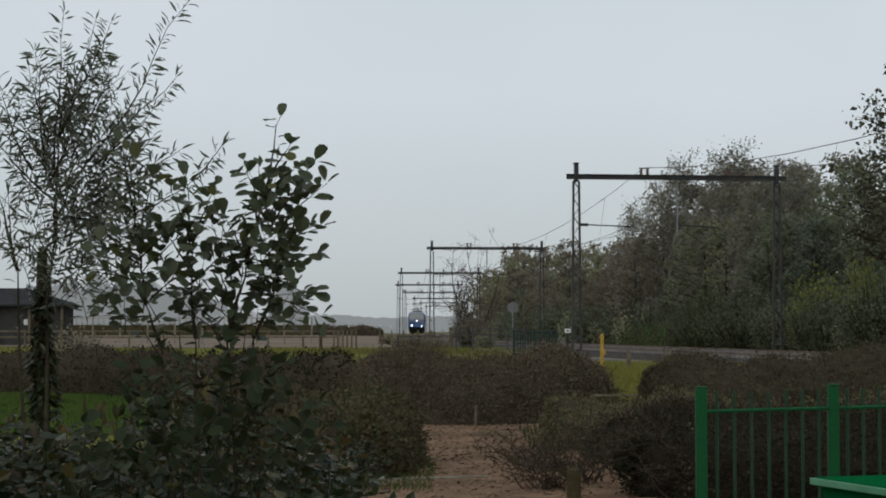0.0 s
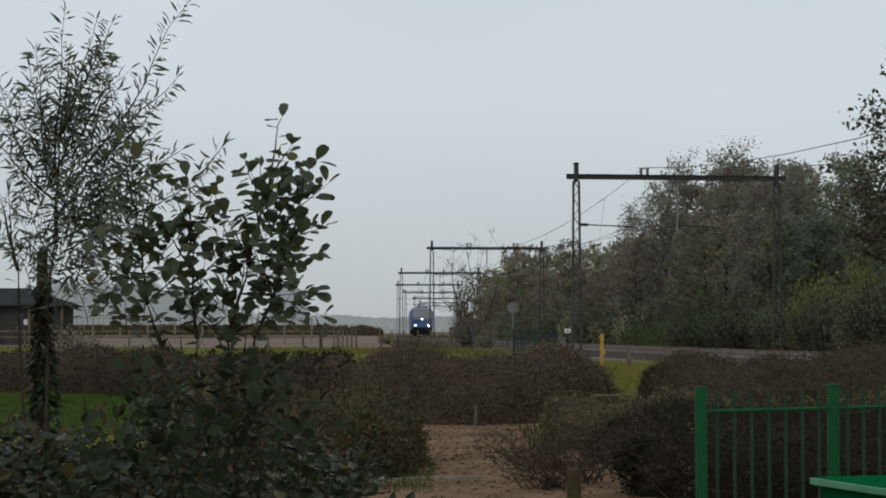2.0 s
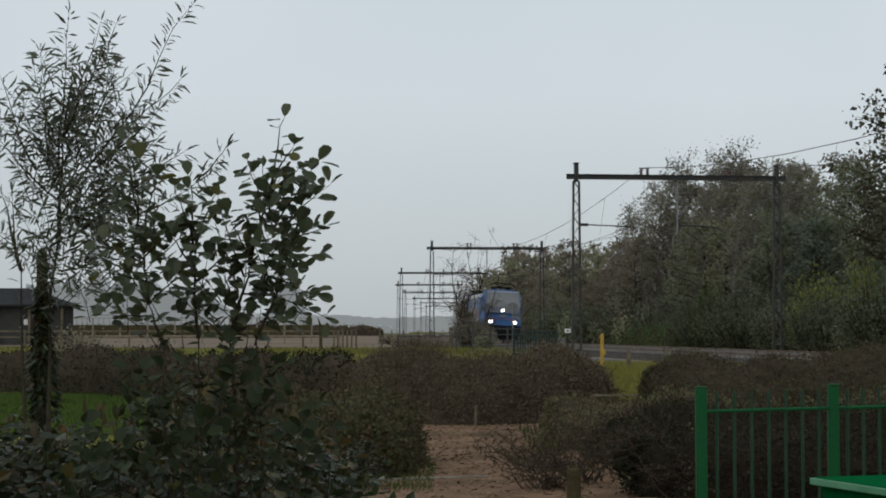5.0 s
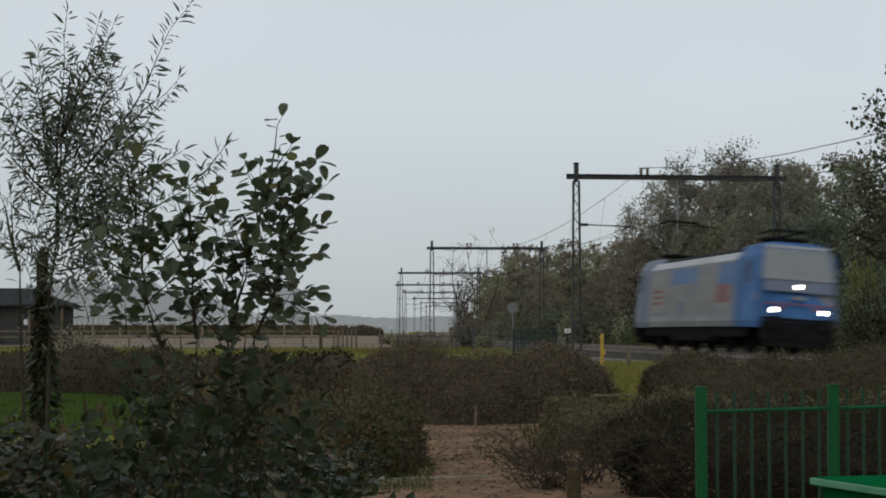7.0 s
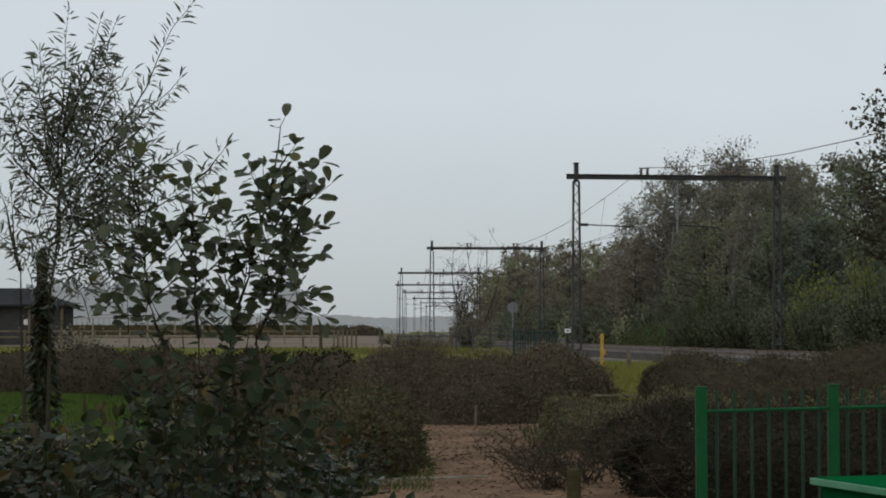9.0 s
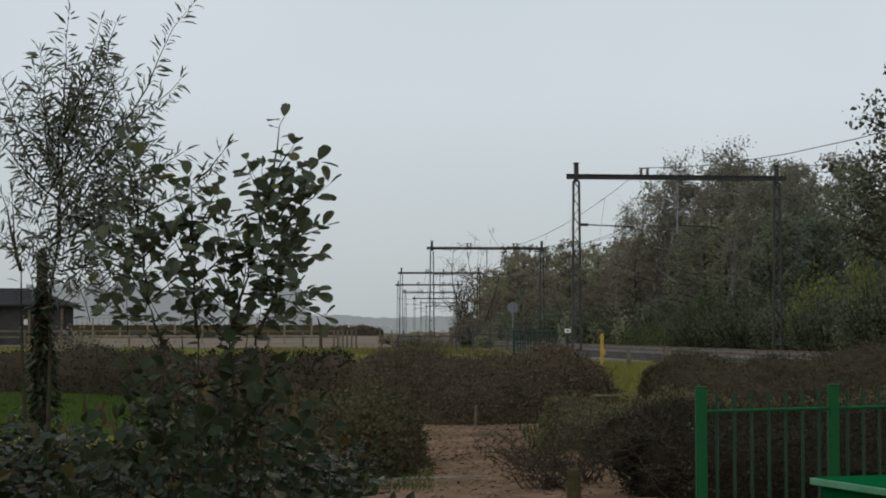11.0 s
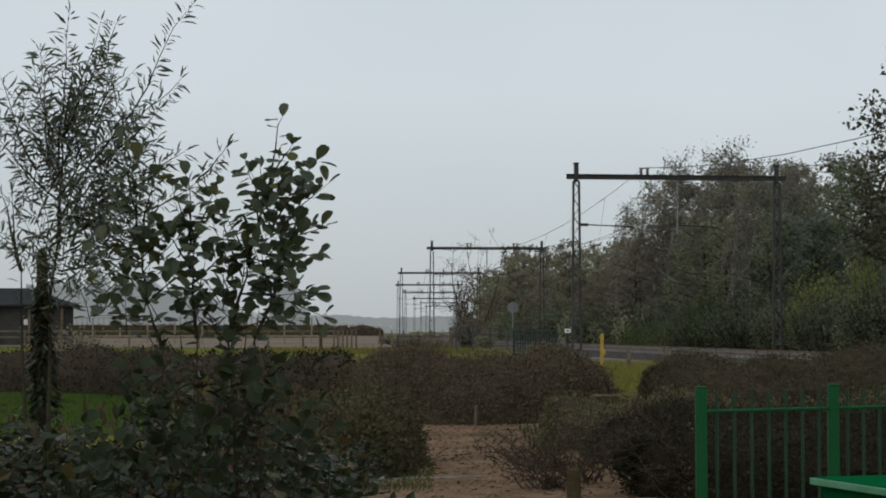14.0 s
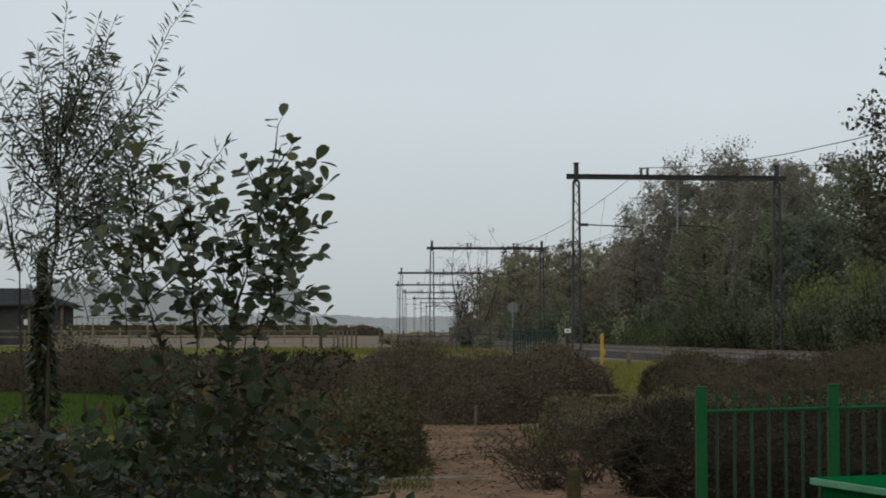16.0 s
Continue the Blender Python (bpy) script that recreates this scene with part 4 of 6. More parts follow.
# ---- hedges ----
def make_hedge(rows, height, width, seed, mat, label, leaf=0.06, count=14000, bumpy=0.16):
    """A clipped hedge along rows of (x, y): an inner mass of twigs, and leaves and shoots all over it."""
    rng = np.random.default_rng(seed)
    h = thing("hedge", Matrix.Identity(4), label, "hedge", "hedges")
    pts = [Vector((x, y, 0)) for x, y in rows]
    dense = []
    for a, b in zip(pts[:-1], pts[1:]):
        n = max(2, int((b - a).length / 0.3))
        dense += [a.lerp(b, i / n) for i in range(n)]
    dense.append(pts[-1])
    k = 14
    v = []
    for i, p in enumerate(dense):
        d = dense[min(i + 1, len(dense) - 1)] - dense[max(i - 1, 0)]
        nrm = Vector((d.y, -d.x, 0)).normalized()
        end = min(1.0, 0.45 + 0.22 * min(i, len(dense) - 1 - i))
        for j in range(k):
            a = math.pi * j / (k - 1)
            q = p + nrm * (-math.cos(a) * width / 2 * end * (1.15 - 0.15 * math.sin(a)))
            lump = 1 + 1.5 * bumpy * noise.noise(Vector((q.x * 0.8, q.y * 0.8, a * 0.7 + seed))) + 0.6 * bumpy * noise.noise(Vector((q.x * 3, q.y * 3, a * 3 + seed)))
            z = height * (max(0.0, math.sin(a)) ** 0.6) * (0.72 + 0.28 * end) * lump
            v.append((p.x + (q.x - p.x) * lump, p.y + (q.y - p.y) * lump, ground_z(q.x, q.y) - 0.05 + z))
    f = [(i * k + j, i * k + j + 1, (i + 1) * k + j + 1, (i + 1) * k + j) for i in range(len(dense) - 1) for j in range(k - 1)]
    f += [tuple(range(k)), tuple(range(len(v) - 1, len(v) - 1 - k, -1))]
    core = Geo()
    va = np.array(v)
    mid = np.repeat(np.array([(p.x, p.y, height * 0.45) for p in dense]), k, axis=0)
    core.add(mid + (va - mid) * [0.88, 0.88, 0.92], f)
    # low shrub hedges get the core with shade in its colour
    part("twig_mass", core, SHRUB_CORE if mat == SHRUB_LEAF and height < 1 else HEDGE_CORE if mat == HEDGE_LEAF else DARK_CORE, h, "brown inner twigs, shade painted into the darkest")
    # leaves over the skin
    quads = np.array([q for q in f if len(q) == 4])
    e1, e2 = va[quads[:, 1]] - va[quads[:, 0]], va[quads[:, 3]] - va[quads[:, 0]]
    area = np.linalg.norm(np.cross(e1, e2), axis=1)
    pick = rng.choice(len(quads), count, p=area / area.sum())
    s, t = rng.uniform(0, 1, (2, count, 1))
    P = va[quads[pick, 0]] * (1 - s) * (1 - t) + va[quads[pick, 1]] * s * (1 - t) + va[quads[pick, 2]] * s * t + va[quads[pick, 3]] * (1 - s) * t
    out = np.cross(e1, e2)[pick]
    out /= np.linalg.norm(out, axis=1, keepdims=True) + 1e-9
    cen = mid[quads[pick, 0]]
    out *= np.sign(np.sum(out * (P - cen), axis=1, keepdims=True) + 1e-9)
    # the two rounded ends
    n_end = count // 5
    for lo in (0, len(va) - k):
        ring = va[lo:lo + k]
        c = mid[lo]
        a, u = rng.integers(0, k - 1, n_end), rng.uniform(0, 1, (n_end, 1))
        edge = ring[a] * (1 - u) + ring[a + 1] * u
        r = np.sqrt(rng.uniform(0.0, 1, (n_end, 1)))
        q = c + (edge - c) * r
        q[:, 2] = np.maximum(q[:, 2], 0.04)
        away = dense[0] - dense[1] if lo == 0 else dense[-1] - dense[-2]
        o = np.tile(np.array(away.normalized()), (n_end, 1))
        P = np.concatenate([P, q + o * (0.16 * np.sqrt(1.01 - r ** 2))])
        out = np.concatenate([out, o])
    count = len(P)
    P = P + out * rng.normal(-0.04, 0.07, (count, 1))
    W = out * 0.7 + rng.normal(0, 0.7, (count, 3))
    g = Geo()
    g.leaves(LEAF_QUAD, P, W, out + 0.6 * rand_unit(rng, count), leaf * rng.uniform(0.5, 1.4, count))
    part("foliage", g, mat, h)
    # loose shoots that stand out of the top
    g = Geo()
    for i in range(count // 60):
        a = P[i]
        o = Vector(out[i]) + Vector(rng.normal(0, 0.5, 3)) + Vector((0, 0, 0.5))
        g.tube([a, Vector(a) + o.normalized() * rng.uniform(0.08, 0.24)], [0.006, 0.002], 3, cap=False)
    tagged(part("twig_fringe", g, TWIG, h), kind="stuff")
    return h


make_hedge([(-1.6, 32.0), (0.4, 31.2), (1.6, 31.6), (2.75, 33.5)], 1.22, 1.5, 1, HEDGE_LEAF, "brown beech hedge rounding off beside the footpath", 0.048, 30000)
make_hedge([(-13.5, 48.5), (-8.5, 46.5), (-4.5, 41.0), (-1.7, 33.0)], 1.15, 1.2, 2, SHRUB_LEAF, "dark brownish green hedge behind the lawn", 0.055, 26000)
make_hedge([(3.95, 33.5), (5.2, 32.0), (8.0, 31.0), (11.0, 29.5)], 1.08, 1.5, 3, DARK_HEDGE_LEAF, "dark uneven hedge of brown and green leaves along the railway side", 0.045, 30000, 0.26)
make_hedge([(-3.6, 24.0), (-2.2, 23.0), (-1.1, 21.4), (-0.85, 19.7)], 0.88, 1.5, 4, GREEN_HEDGE_LEAF, "rounded hedge of mixed green and red leaves by the path", 0.045, 34000, 0.2)
make_hedge([(2.15, 22.5), (3.0, 21.0), (4.2, 20.0), (6.5, 19.0)], 0.74, 1.7, 5, SHRUB_LEAF, "dark low hedge with bare brown twigs behind the railings", 0.038, 40000, 0.3)
make_hedge([(1.75, 26.5), (2.6, 25.4), (4.6, 24.4), (7.5, 24.0)], 0.72, 1.3, 6, GREEN_HEDGE_LEAF, "straggly green and brown hedge behind the railings", 0.042, 24000, 0.3)
make_hedge([(1.95, 17.7), (3.0, 17.5), (4.5, 17.2), (7.0, 16.2)], 0.6, 1.4, 8, SHRUB_LEAF, "low dark shrubs at the foot of the railings", 0.036, 26000, 0.3)
make_hedge([(by_track(112, 11.6).x, 112), (by_track(130, 11.6).x, 130)], 1.5, 1.2, 7, WOOD_GREEN, "clipped green garden hedge beyond the tracks", 0.14, 5000, 0.1)

# bare thorny brush reaching out over the path
rng = np.random.default_rng(31)
for x, y, h, w in ((1.5, 19.0, 0.62, 1.0), (2.1, 18.0, 0.7, 1.0), (1.15, 20.6, 0.5, 0.8), (2.6, 19.2, 0.7, 1.0), (1.1, 18.4, 0.38, 0.6), (2.4, 17.3, 0.5, 0.7)):
    t = thing("thorn_bush", pose(x, y, ground_z(x, y)), "straggling dark brown thorn bush over leaf litter", "bush", "thorn bushes")
    wood, leaf = Geo(), Geo()
    P, W = [], []
    for i in range(32):
        a = rng.uniform(0, 6.28)
        r = w * rng.uniform(0.2, 1.0)
        e = Vector((math.cos(a) * r - 0.15, math.sin(a) * r, h * rng.uniform(0.25, 1.0)))
        line = curve_pts((rng.normal(0, 0.12), rng.normal(0, 0.12), -0.03), e, rng, 5, 0.12, 0.07)
        wood.tube(line, [0.007, 0.006, 0.005, 0.004, 0.003, 0.0015], 4, cap=False)
        for k in range(2, 6):
            for _ in range(2):
                d = Vector((rng.normal(0, 1), rng.normal(0, 1), rng.normal(0.3, 0.6))).normalized() * rng.uniform(0.08, 0.25)
                wood.tube([line[k], line[k] + d], [0.004, 0.0015], 3, cap=False)
                for _ in range(1):
                    P.append(line[k] + d * rng.uniform(0.3, 1))
                    W.append(rng.normal(0, 1, 3))
    n = len(P)
    leaf.leaves(LEAF_QUAD, P, W, rand_unit(rng, n), 0.035 * rng.uniform(0.6, 1.4, n))
    part("branchwork", wood, BRUSH, t)
    part("foliage", leaf, DARK_HEDGE_LEAF, t)

# half-bare tree leaning beside the track
rng = np.random.default_rng(41)
t = thing("bare_tree", pose(1.6, 126, ground_z(1.6, 126) - 0.1), "half-bare leaning tree with reddish brown twigs beside the track", "tree")
wood, g = Geo(), Geo()
P, W = [], []
tall_limbs = [(-1.3, 6.2), (-0.4, 7.2), (0.7, 7.7), (1.8, 7.9), (1.2, 6.6), (-1.6, 5.0)]
for i in range(15):
    a = rng.uniform(-2.0, 2.2)
    e = Vector((math.sin(a) * 1.9 * rng.uniform(0.3, 1.0) + 0.5, rng.normal(0, 0.8), rng.uniform(3.2, 6.4)))
    if i < len(tall_limbs):
        e = Vector((tall_limbs[i][0], rng.normal(0, 0.5), tall_limbs[i][1]))
    line = curve_pts((rng.normal(0, 0.15), rng.normal(0, 0.15), 0), e, rng, 6, 0.02, 0.085)
    wood.tube(line, [0.055 * (1 - 0.87 * k / 6) for k in range(7)], 5, cap=False)
    for k in range(1, 7):
        for _ in range(4):
            d = Vector((rng.normal(0, 1), rng.normal(0, 1), rng.normal(0.5, 0.6))).normalized() * rng.uniform(0.4, 1.2)
            wood.tube([line[k], line[k] + d * 0.5 + Vector((rng.normal(0, 0.08), 0, 0.12)), line[k] + d], [0.012, 0.008, 0.003], 3, cap=False)
            for _ in range(2):
                f = line[k] + d * rng.uniform(0.3, 0.9)
                wood.tube([f, f + Vector(rng.normal(0, 0.25, 3)) + Vector((0, 0, 0.15))], [0.008, 0.003], 3, cap=False)
            if line[k].z < 5.4:
                for _ in range(10 if line[k].z < 3.0 else 4):
                    p = line[k] + d * rng.uniform(0.2, 1)
                    P.append(p + Vector(rng.normal(0, 0.12, 3)))
                    W.append(rng.normal(0, 1, 3))
n = len(P)
g.leaves(LEAF_QUAD, P, W, rand_unit(rng, n), 0.13 * rng.uniform(0.6, 1.4, n))
part("branchwork", wood, BRUSH, t)
part("foliage", g, WOOD_RUSSET, t)
for x, y, s, key in ((2.0, 118, 0.75, "far_russet"), (2.6, 125, 0.6, "far_russet"), (2.6, 112, 0.5, "olive")):
    m = pose(x, y, ground_z(x, y) - 0.05) @ Matrix.Diagonal((s, s, s, 1))
    tagged(copy_thing(shrub_made[key], m), "low brown shrub beside the track")

for x, y, s in ((-2.9, 127, 0.3), (-1.7, 122, 0.34), (-0.7, 117, 0.3), (-3.2, 139, 0.32), (-4.9, 156, 0.34), (-0.2, 112, 0.26)):
    m = pose(x, y, ground_z(x, y) - 0.05, 0, 0, 40 * y) @ Matrix.Diagonal((s * 1.4, s, s, 1))
    tagged(copy_thing(shrub_made["far_russet"], m), "low brown brush along the side of the track")

m = pose(-12.2, 60, ground_z(-12.2, 60) - 0.05) @ Matrix.Diagonal((0.5, 0.5, 0.55, 1))
tagged(copy_thing(shrub_made["far_russet"], m), "small reddish brown shrub beyond the lawn hedge")

# ---- grass and fallen leaves ----
rng = np.random.default_rng(51)


def turf(name, n, box, size, mat, label, thin=None):
    g = Geo()
    x, y = rng.uniform(box[0], box[1], n), rng.uniform(box[2], box[3], n)
    P = [(a, b, ground_z(a, b) + 0.005) for a, b in zip(x, y)]
    W = np.c_[rng.normal(0, 0.3, n), rng.normal(0, 0.3, n), np.ones(n)]
    g.leaves(BLADE, P, W, np.c_[rng.normal(0, 1, (n, 2)), np.zeros(n)], size * rng.uniform(0.5, 1.4, n))
    return tagged(link(name, g, mat), label, "grass", kind="stuff")


turf("rough_grass", 26000, (-2.0, 9.0, 33.5, 58), 0.2, GRASS_BLADE, "rough yellowish green grass on the railway bank")
turf("far_grass", 9000, (-11, 8.0, 88, 113), 0.2, GRASS_BLADE, "yellowish grass verge before the sandy ground")
turf("lawn_blades", 16000, (-13.5, -3.5, 30, 47), 0.07, LAWN_BLADE, "short bright green lawn grass")

turf("path_weeds", 1700, (-1.9, -0.1, 18.2, 21.2), 0.08, LAWN_BLADE, "low green weeds at the edge of the path")
turf("verge_weeds", 900, (1.2, 2.6, 23.0, 29.0), 0.12, LAWN_BLADE, "green weeds along the foot of the hedges")


def litter(name, n, box, size):
    g = Geo()
    x, y = rng.uniform(box[0], box[1], n), rng.uniform(box[2], box[3], n)
    P = [(a, b, ground_z(a, b) + 0.018) for a, b in zip(x, y)]
    ang = rng.uniform(0, 6.28, n)
    W = np.c_[np.cos(ang), np.sin(ang), rng.normal(0, 0.06, n)]
    g.leaves(LEAF_OVAL, P, W, np.c_[rng.normal(0, 0.14, (n, 2)), np.ones(n)], size * rng.uniform(0.6, 1.4, n))
    return tagged(link(name, g, FALLEN), "brown fallen leaves on the path", "fallen leaves", kind="stuff")


litter("fallen_leaves", 11000, (-1.4, 6.0, 15, 32), 0.06)

# ---- near plants on the left ----


def shoot(wood, P, W, rng, a, b, r, step, leaf_way, n=7, wob=0.02, sag=0.0, from_t=0.15, two=2):
    """A leafy shoot from a to b; leaves stand alternately along it."""
    line = curve_pts(a, b, rng, n, sag, wob)
    wood.tube(line, [r * (1 - 0.8 * k / n) for k in range(n + 1)], 6, cap=False)
    ln = (Vector(b) - Vector(a)).length
    d = (Vector(b) - Vector(a)).normalized()
    u = from_t
    while u < 1.0:
        k = min(n - 1, int(u * n))
        p = line[k].lerp(line[k + 1], u * n - k)
        for _ in range(two):
            out = Vector(rng.normal(0, 1, 3))
            out = (out - d * out.dot(d)).normalized()
            w = d * leaf_way + out
            P.append(p + w.normalized() * 0.012)
            W.append(w + Vector((0, 0, rng.uniform(-0.6, 0.15))))
        u += step / ln
    P.append(line[-1])
    W.append(d)
    return line


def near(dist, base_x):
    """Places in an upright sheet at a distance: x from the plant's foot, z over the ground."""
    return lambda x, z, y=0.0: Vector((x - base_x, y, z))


# alder sapling: stems and their side shoots as (from x, z, to x, z)
def fill_shoots(wood, P, W, rng, at, blobs, r, step, reach, lift, two, deep):
    """Short leafy shoots whose tips lie evenly in rounded clumps (x, z, half width, half height, how many, root x)."""
    for cx, cz, rx, rz, many, root in blobs:
        for i in range(many):
            a, q = i * 2.39996 + rng.uniform(-0.5, 0.5), math.sqrt((i + rng.uniform(0, 1)) / many)
            x1, z1 = cx + rx * q * math.cos(a), cz + rz * q * math.sin(a)
            ln = rng.uniform(*reach)
            side = max(-1.0, min(1.0, (root - x1) / 0.35)) + rng.normal(0, 0.25)
            o = Vector((side, 0, -lift)).normalized() * ln
            y = rng.uniform(-deep, deep)
            shoot(wood, P, W, rng, at(x1 + o.x, z1 + o.z, y * 0.6), at(x1, z1, y), r, step, 0.5, n=4, two=two, from_t=0.1)


def own_leaves(t, P, W, U, S, shape, mat, label):
    """300 leaves of their own on one shared mesh, the rest joined."""
    n = len(P)
    one = Geo()
    one.add(*shape)
    proto = part("leaf", one, mat, t)
    for j, i in enumerate(range(max(0, n - 300), n)):
        w = Vector(W[i]).normalized()
        xx = w.cross(Vector(U[i])).normalized()
        rot = Matrix((xx, w, xx.cross(w))).transposed().to_4x4()
        ob = proto if j == 0 else new("leaf", proto.data)
        ob.parent = t
        ob.matrix_basis = Matrix.Translation(P[i]) @ rot @ Matrix.Diagonal((S[i], S[i], S[i], 1))
    m = n - 300
    if m > 0:
        g = Geo()
        g.leaves(shape, P[:m], W[:m], U[:m], S[:m])
        tagged(part("foliage", g, mat, t, label), kind="stuff")


def make_alder():
    rng = np.random.default_rng(61)
    bx, d = -0.77, 6.4
    t = thing("alder_sapling", pose(bx, d, 0), "young alder sapling with round dark green leaves", "sapling")
    at = near(d, bx)
    P, W = [], []
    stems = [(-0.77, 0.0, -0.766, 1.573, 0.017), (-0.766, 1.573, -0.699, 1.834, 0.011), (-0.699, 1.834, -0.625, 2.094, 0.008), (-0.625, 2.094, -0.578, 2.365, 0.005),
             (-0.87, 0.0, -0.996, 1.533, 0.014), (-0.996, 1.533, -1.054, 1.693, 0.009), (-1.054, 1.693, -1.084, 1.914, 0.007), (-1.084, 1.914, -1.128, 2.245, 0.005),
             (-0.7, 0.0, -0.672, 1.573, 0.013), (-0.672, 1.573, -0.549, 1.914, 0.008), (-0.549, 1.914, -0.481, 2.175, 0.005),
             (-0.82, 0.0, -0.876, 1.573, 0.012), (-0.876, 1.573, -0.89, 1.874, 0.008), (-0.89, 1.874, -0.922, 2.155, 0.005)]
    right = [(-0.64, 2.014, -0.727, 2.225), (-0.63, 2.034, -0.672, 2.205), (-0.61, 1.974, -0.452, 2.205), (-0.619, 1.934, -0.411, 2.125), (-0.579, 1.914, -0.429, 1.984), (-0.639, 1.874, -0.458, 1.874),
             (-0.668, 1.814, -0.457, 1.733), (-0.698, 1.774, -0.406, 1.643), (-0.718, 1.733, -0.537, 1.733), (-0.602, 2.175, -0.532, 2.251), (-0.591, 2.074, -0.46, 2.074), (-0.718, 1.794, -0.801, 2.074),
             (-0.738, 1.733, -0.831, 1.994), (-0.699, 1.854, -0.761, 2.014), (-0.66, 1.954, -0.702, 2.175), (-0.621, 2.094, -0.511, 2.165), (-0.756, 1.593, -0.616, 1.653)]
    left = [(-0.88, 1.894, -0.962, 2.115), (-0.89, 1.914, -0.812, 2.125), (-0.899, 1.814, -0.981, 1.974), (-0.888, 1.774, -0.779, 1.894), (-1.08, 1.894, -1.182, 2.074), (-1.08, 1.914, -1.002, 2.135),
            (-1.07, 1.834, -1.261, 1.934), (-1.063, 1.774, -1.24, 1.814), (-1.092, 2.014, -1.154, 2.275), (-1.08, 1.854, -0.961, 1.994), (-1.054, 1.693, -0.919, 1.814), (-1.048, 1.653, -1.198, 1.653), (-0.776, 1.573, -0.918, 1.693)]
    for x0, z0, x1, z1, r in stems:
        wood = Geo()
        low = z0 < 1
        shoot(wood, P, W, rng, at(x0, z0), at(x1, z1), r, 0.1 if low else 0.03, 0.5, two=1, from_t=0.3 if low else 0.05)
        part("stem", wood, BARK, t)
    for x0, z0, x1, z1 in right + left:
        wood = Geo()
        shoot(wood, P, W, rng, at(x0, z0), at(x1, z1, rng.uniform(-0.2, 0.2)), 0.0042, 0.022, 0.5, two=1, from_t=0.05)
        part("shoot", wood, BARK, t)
    wood = Geo()
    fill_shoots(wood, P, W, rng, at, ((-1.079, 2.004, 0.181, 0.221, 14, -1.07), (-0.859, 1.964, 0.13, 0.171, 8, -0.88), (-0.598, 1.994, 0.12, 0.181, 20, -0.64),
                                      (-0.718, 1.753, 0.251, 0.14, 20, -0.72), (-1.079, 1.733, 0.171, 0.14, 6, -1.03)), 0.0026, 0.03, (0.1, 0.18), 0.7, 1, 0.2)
    tagged(part("twig_mass", wood, BARK, t), kind="stuff")
    n = len(P)
    own_leaves(t, P, W, rand_unit(rng, n) * 0.42 + [0, -0.2, 1.0], 0.056 * rng.uniform(0.6, 1.2, n), LEAF_ROUND, ALDER_LEAF, "round dark green leaves")
    return t


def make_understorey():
    """Young alder growth below the sapling, with broad leaves darkened for shade."""
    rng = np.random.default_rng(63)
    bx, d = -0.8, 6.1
    t = thing("alder_shrub", pose(bx, d, 0), "low alder shrub with broad leaves, shade in their dark green", "shrub")
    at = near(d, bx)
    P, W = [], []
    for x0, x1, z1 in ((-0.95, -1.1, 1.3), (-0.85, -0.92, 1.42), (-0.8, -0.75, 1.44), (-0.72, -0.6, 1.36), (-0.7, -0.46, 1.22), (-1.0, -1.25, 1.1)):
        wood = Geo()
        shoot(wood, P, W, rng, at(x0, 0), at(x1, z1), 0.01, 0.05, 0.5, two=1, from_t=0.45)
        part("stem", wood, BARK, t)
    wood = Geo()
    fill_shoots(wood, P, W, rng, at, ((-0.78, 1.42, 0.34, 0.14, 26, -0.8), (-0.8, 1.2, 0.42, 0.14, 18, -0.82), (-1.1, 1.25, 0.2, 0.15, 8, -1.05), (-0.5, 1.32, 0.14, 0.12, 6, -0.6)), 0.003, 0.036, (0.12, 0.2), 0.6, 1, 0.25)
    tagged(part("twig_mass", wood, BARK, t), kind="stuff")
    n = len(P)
    own_leaves(t, P, W, rand_unit(rng, n) * 0.5 + [0, -0.3, 0.9], 0.058 * rng.uniform(0.6, 1.2, n), LEAF_ROUND, SHADE_LEAF, "broad leaves, dark green with shade painted in")
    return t


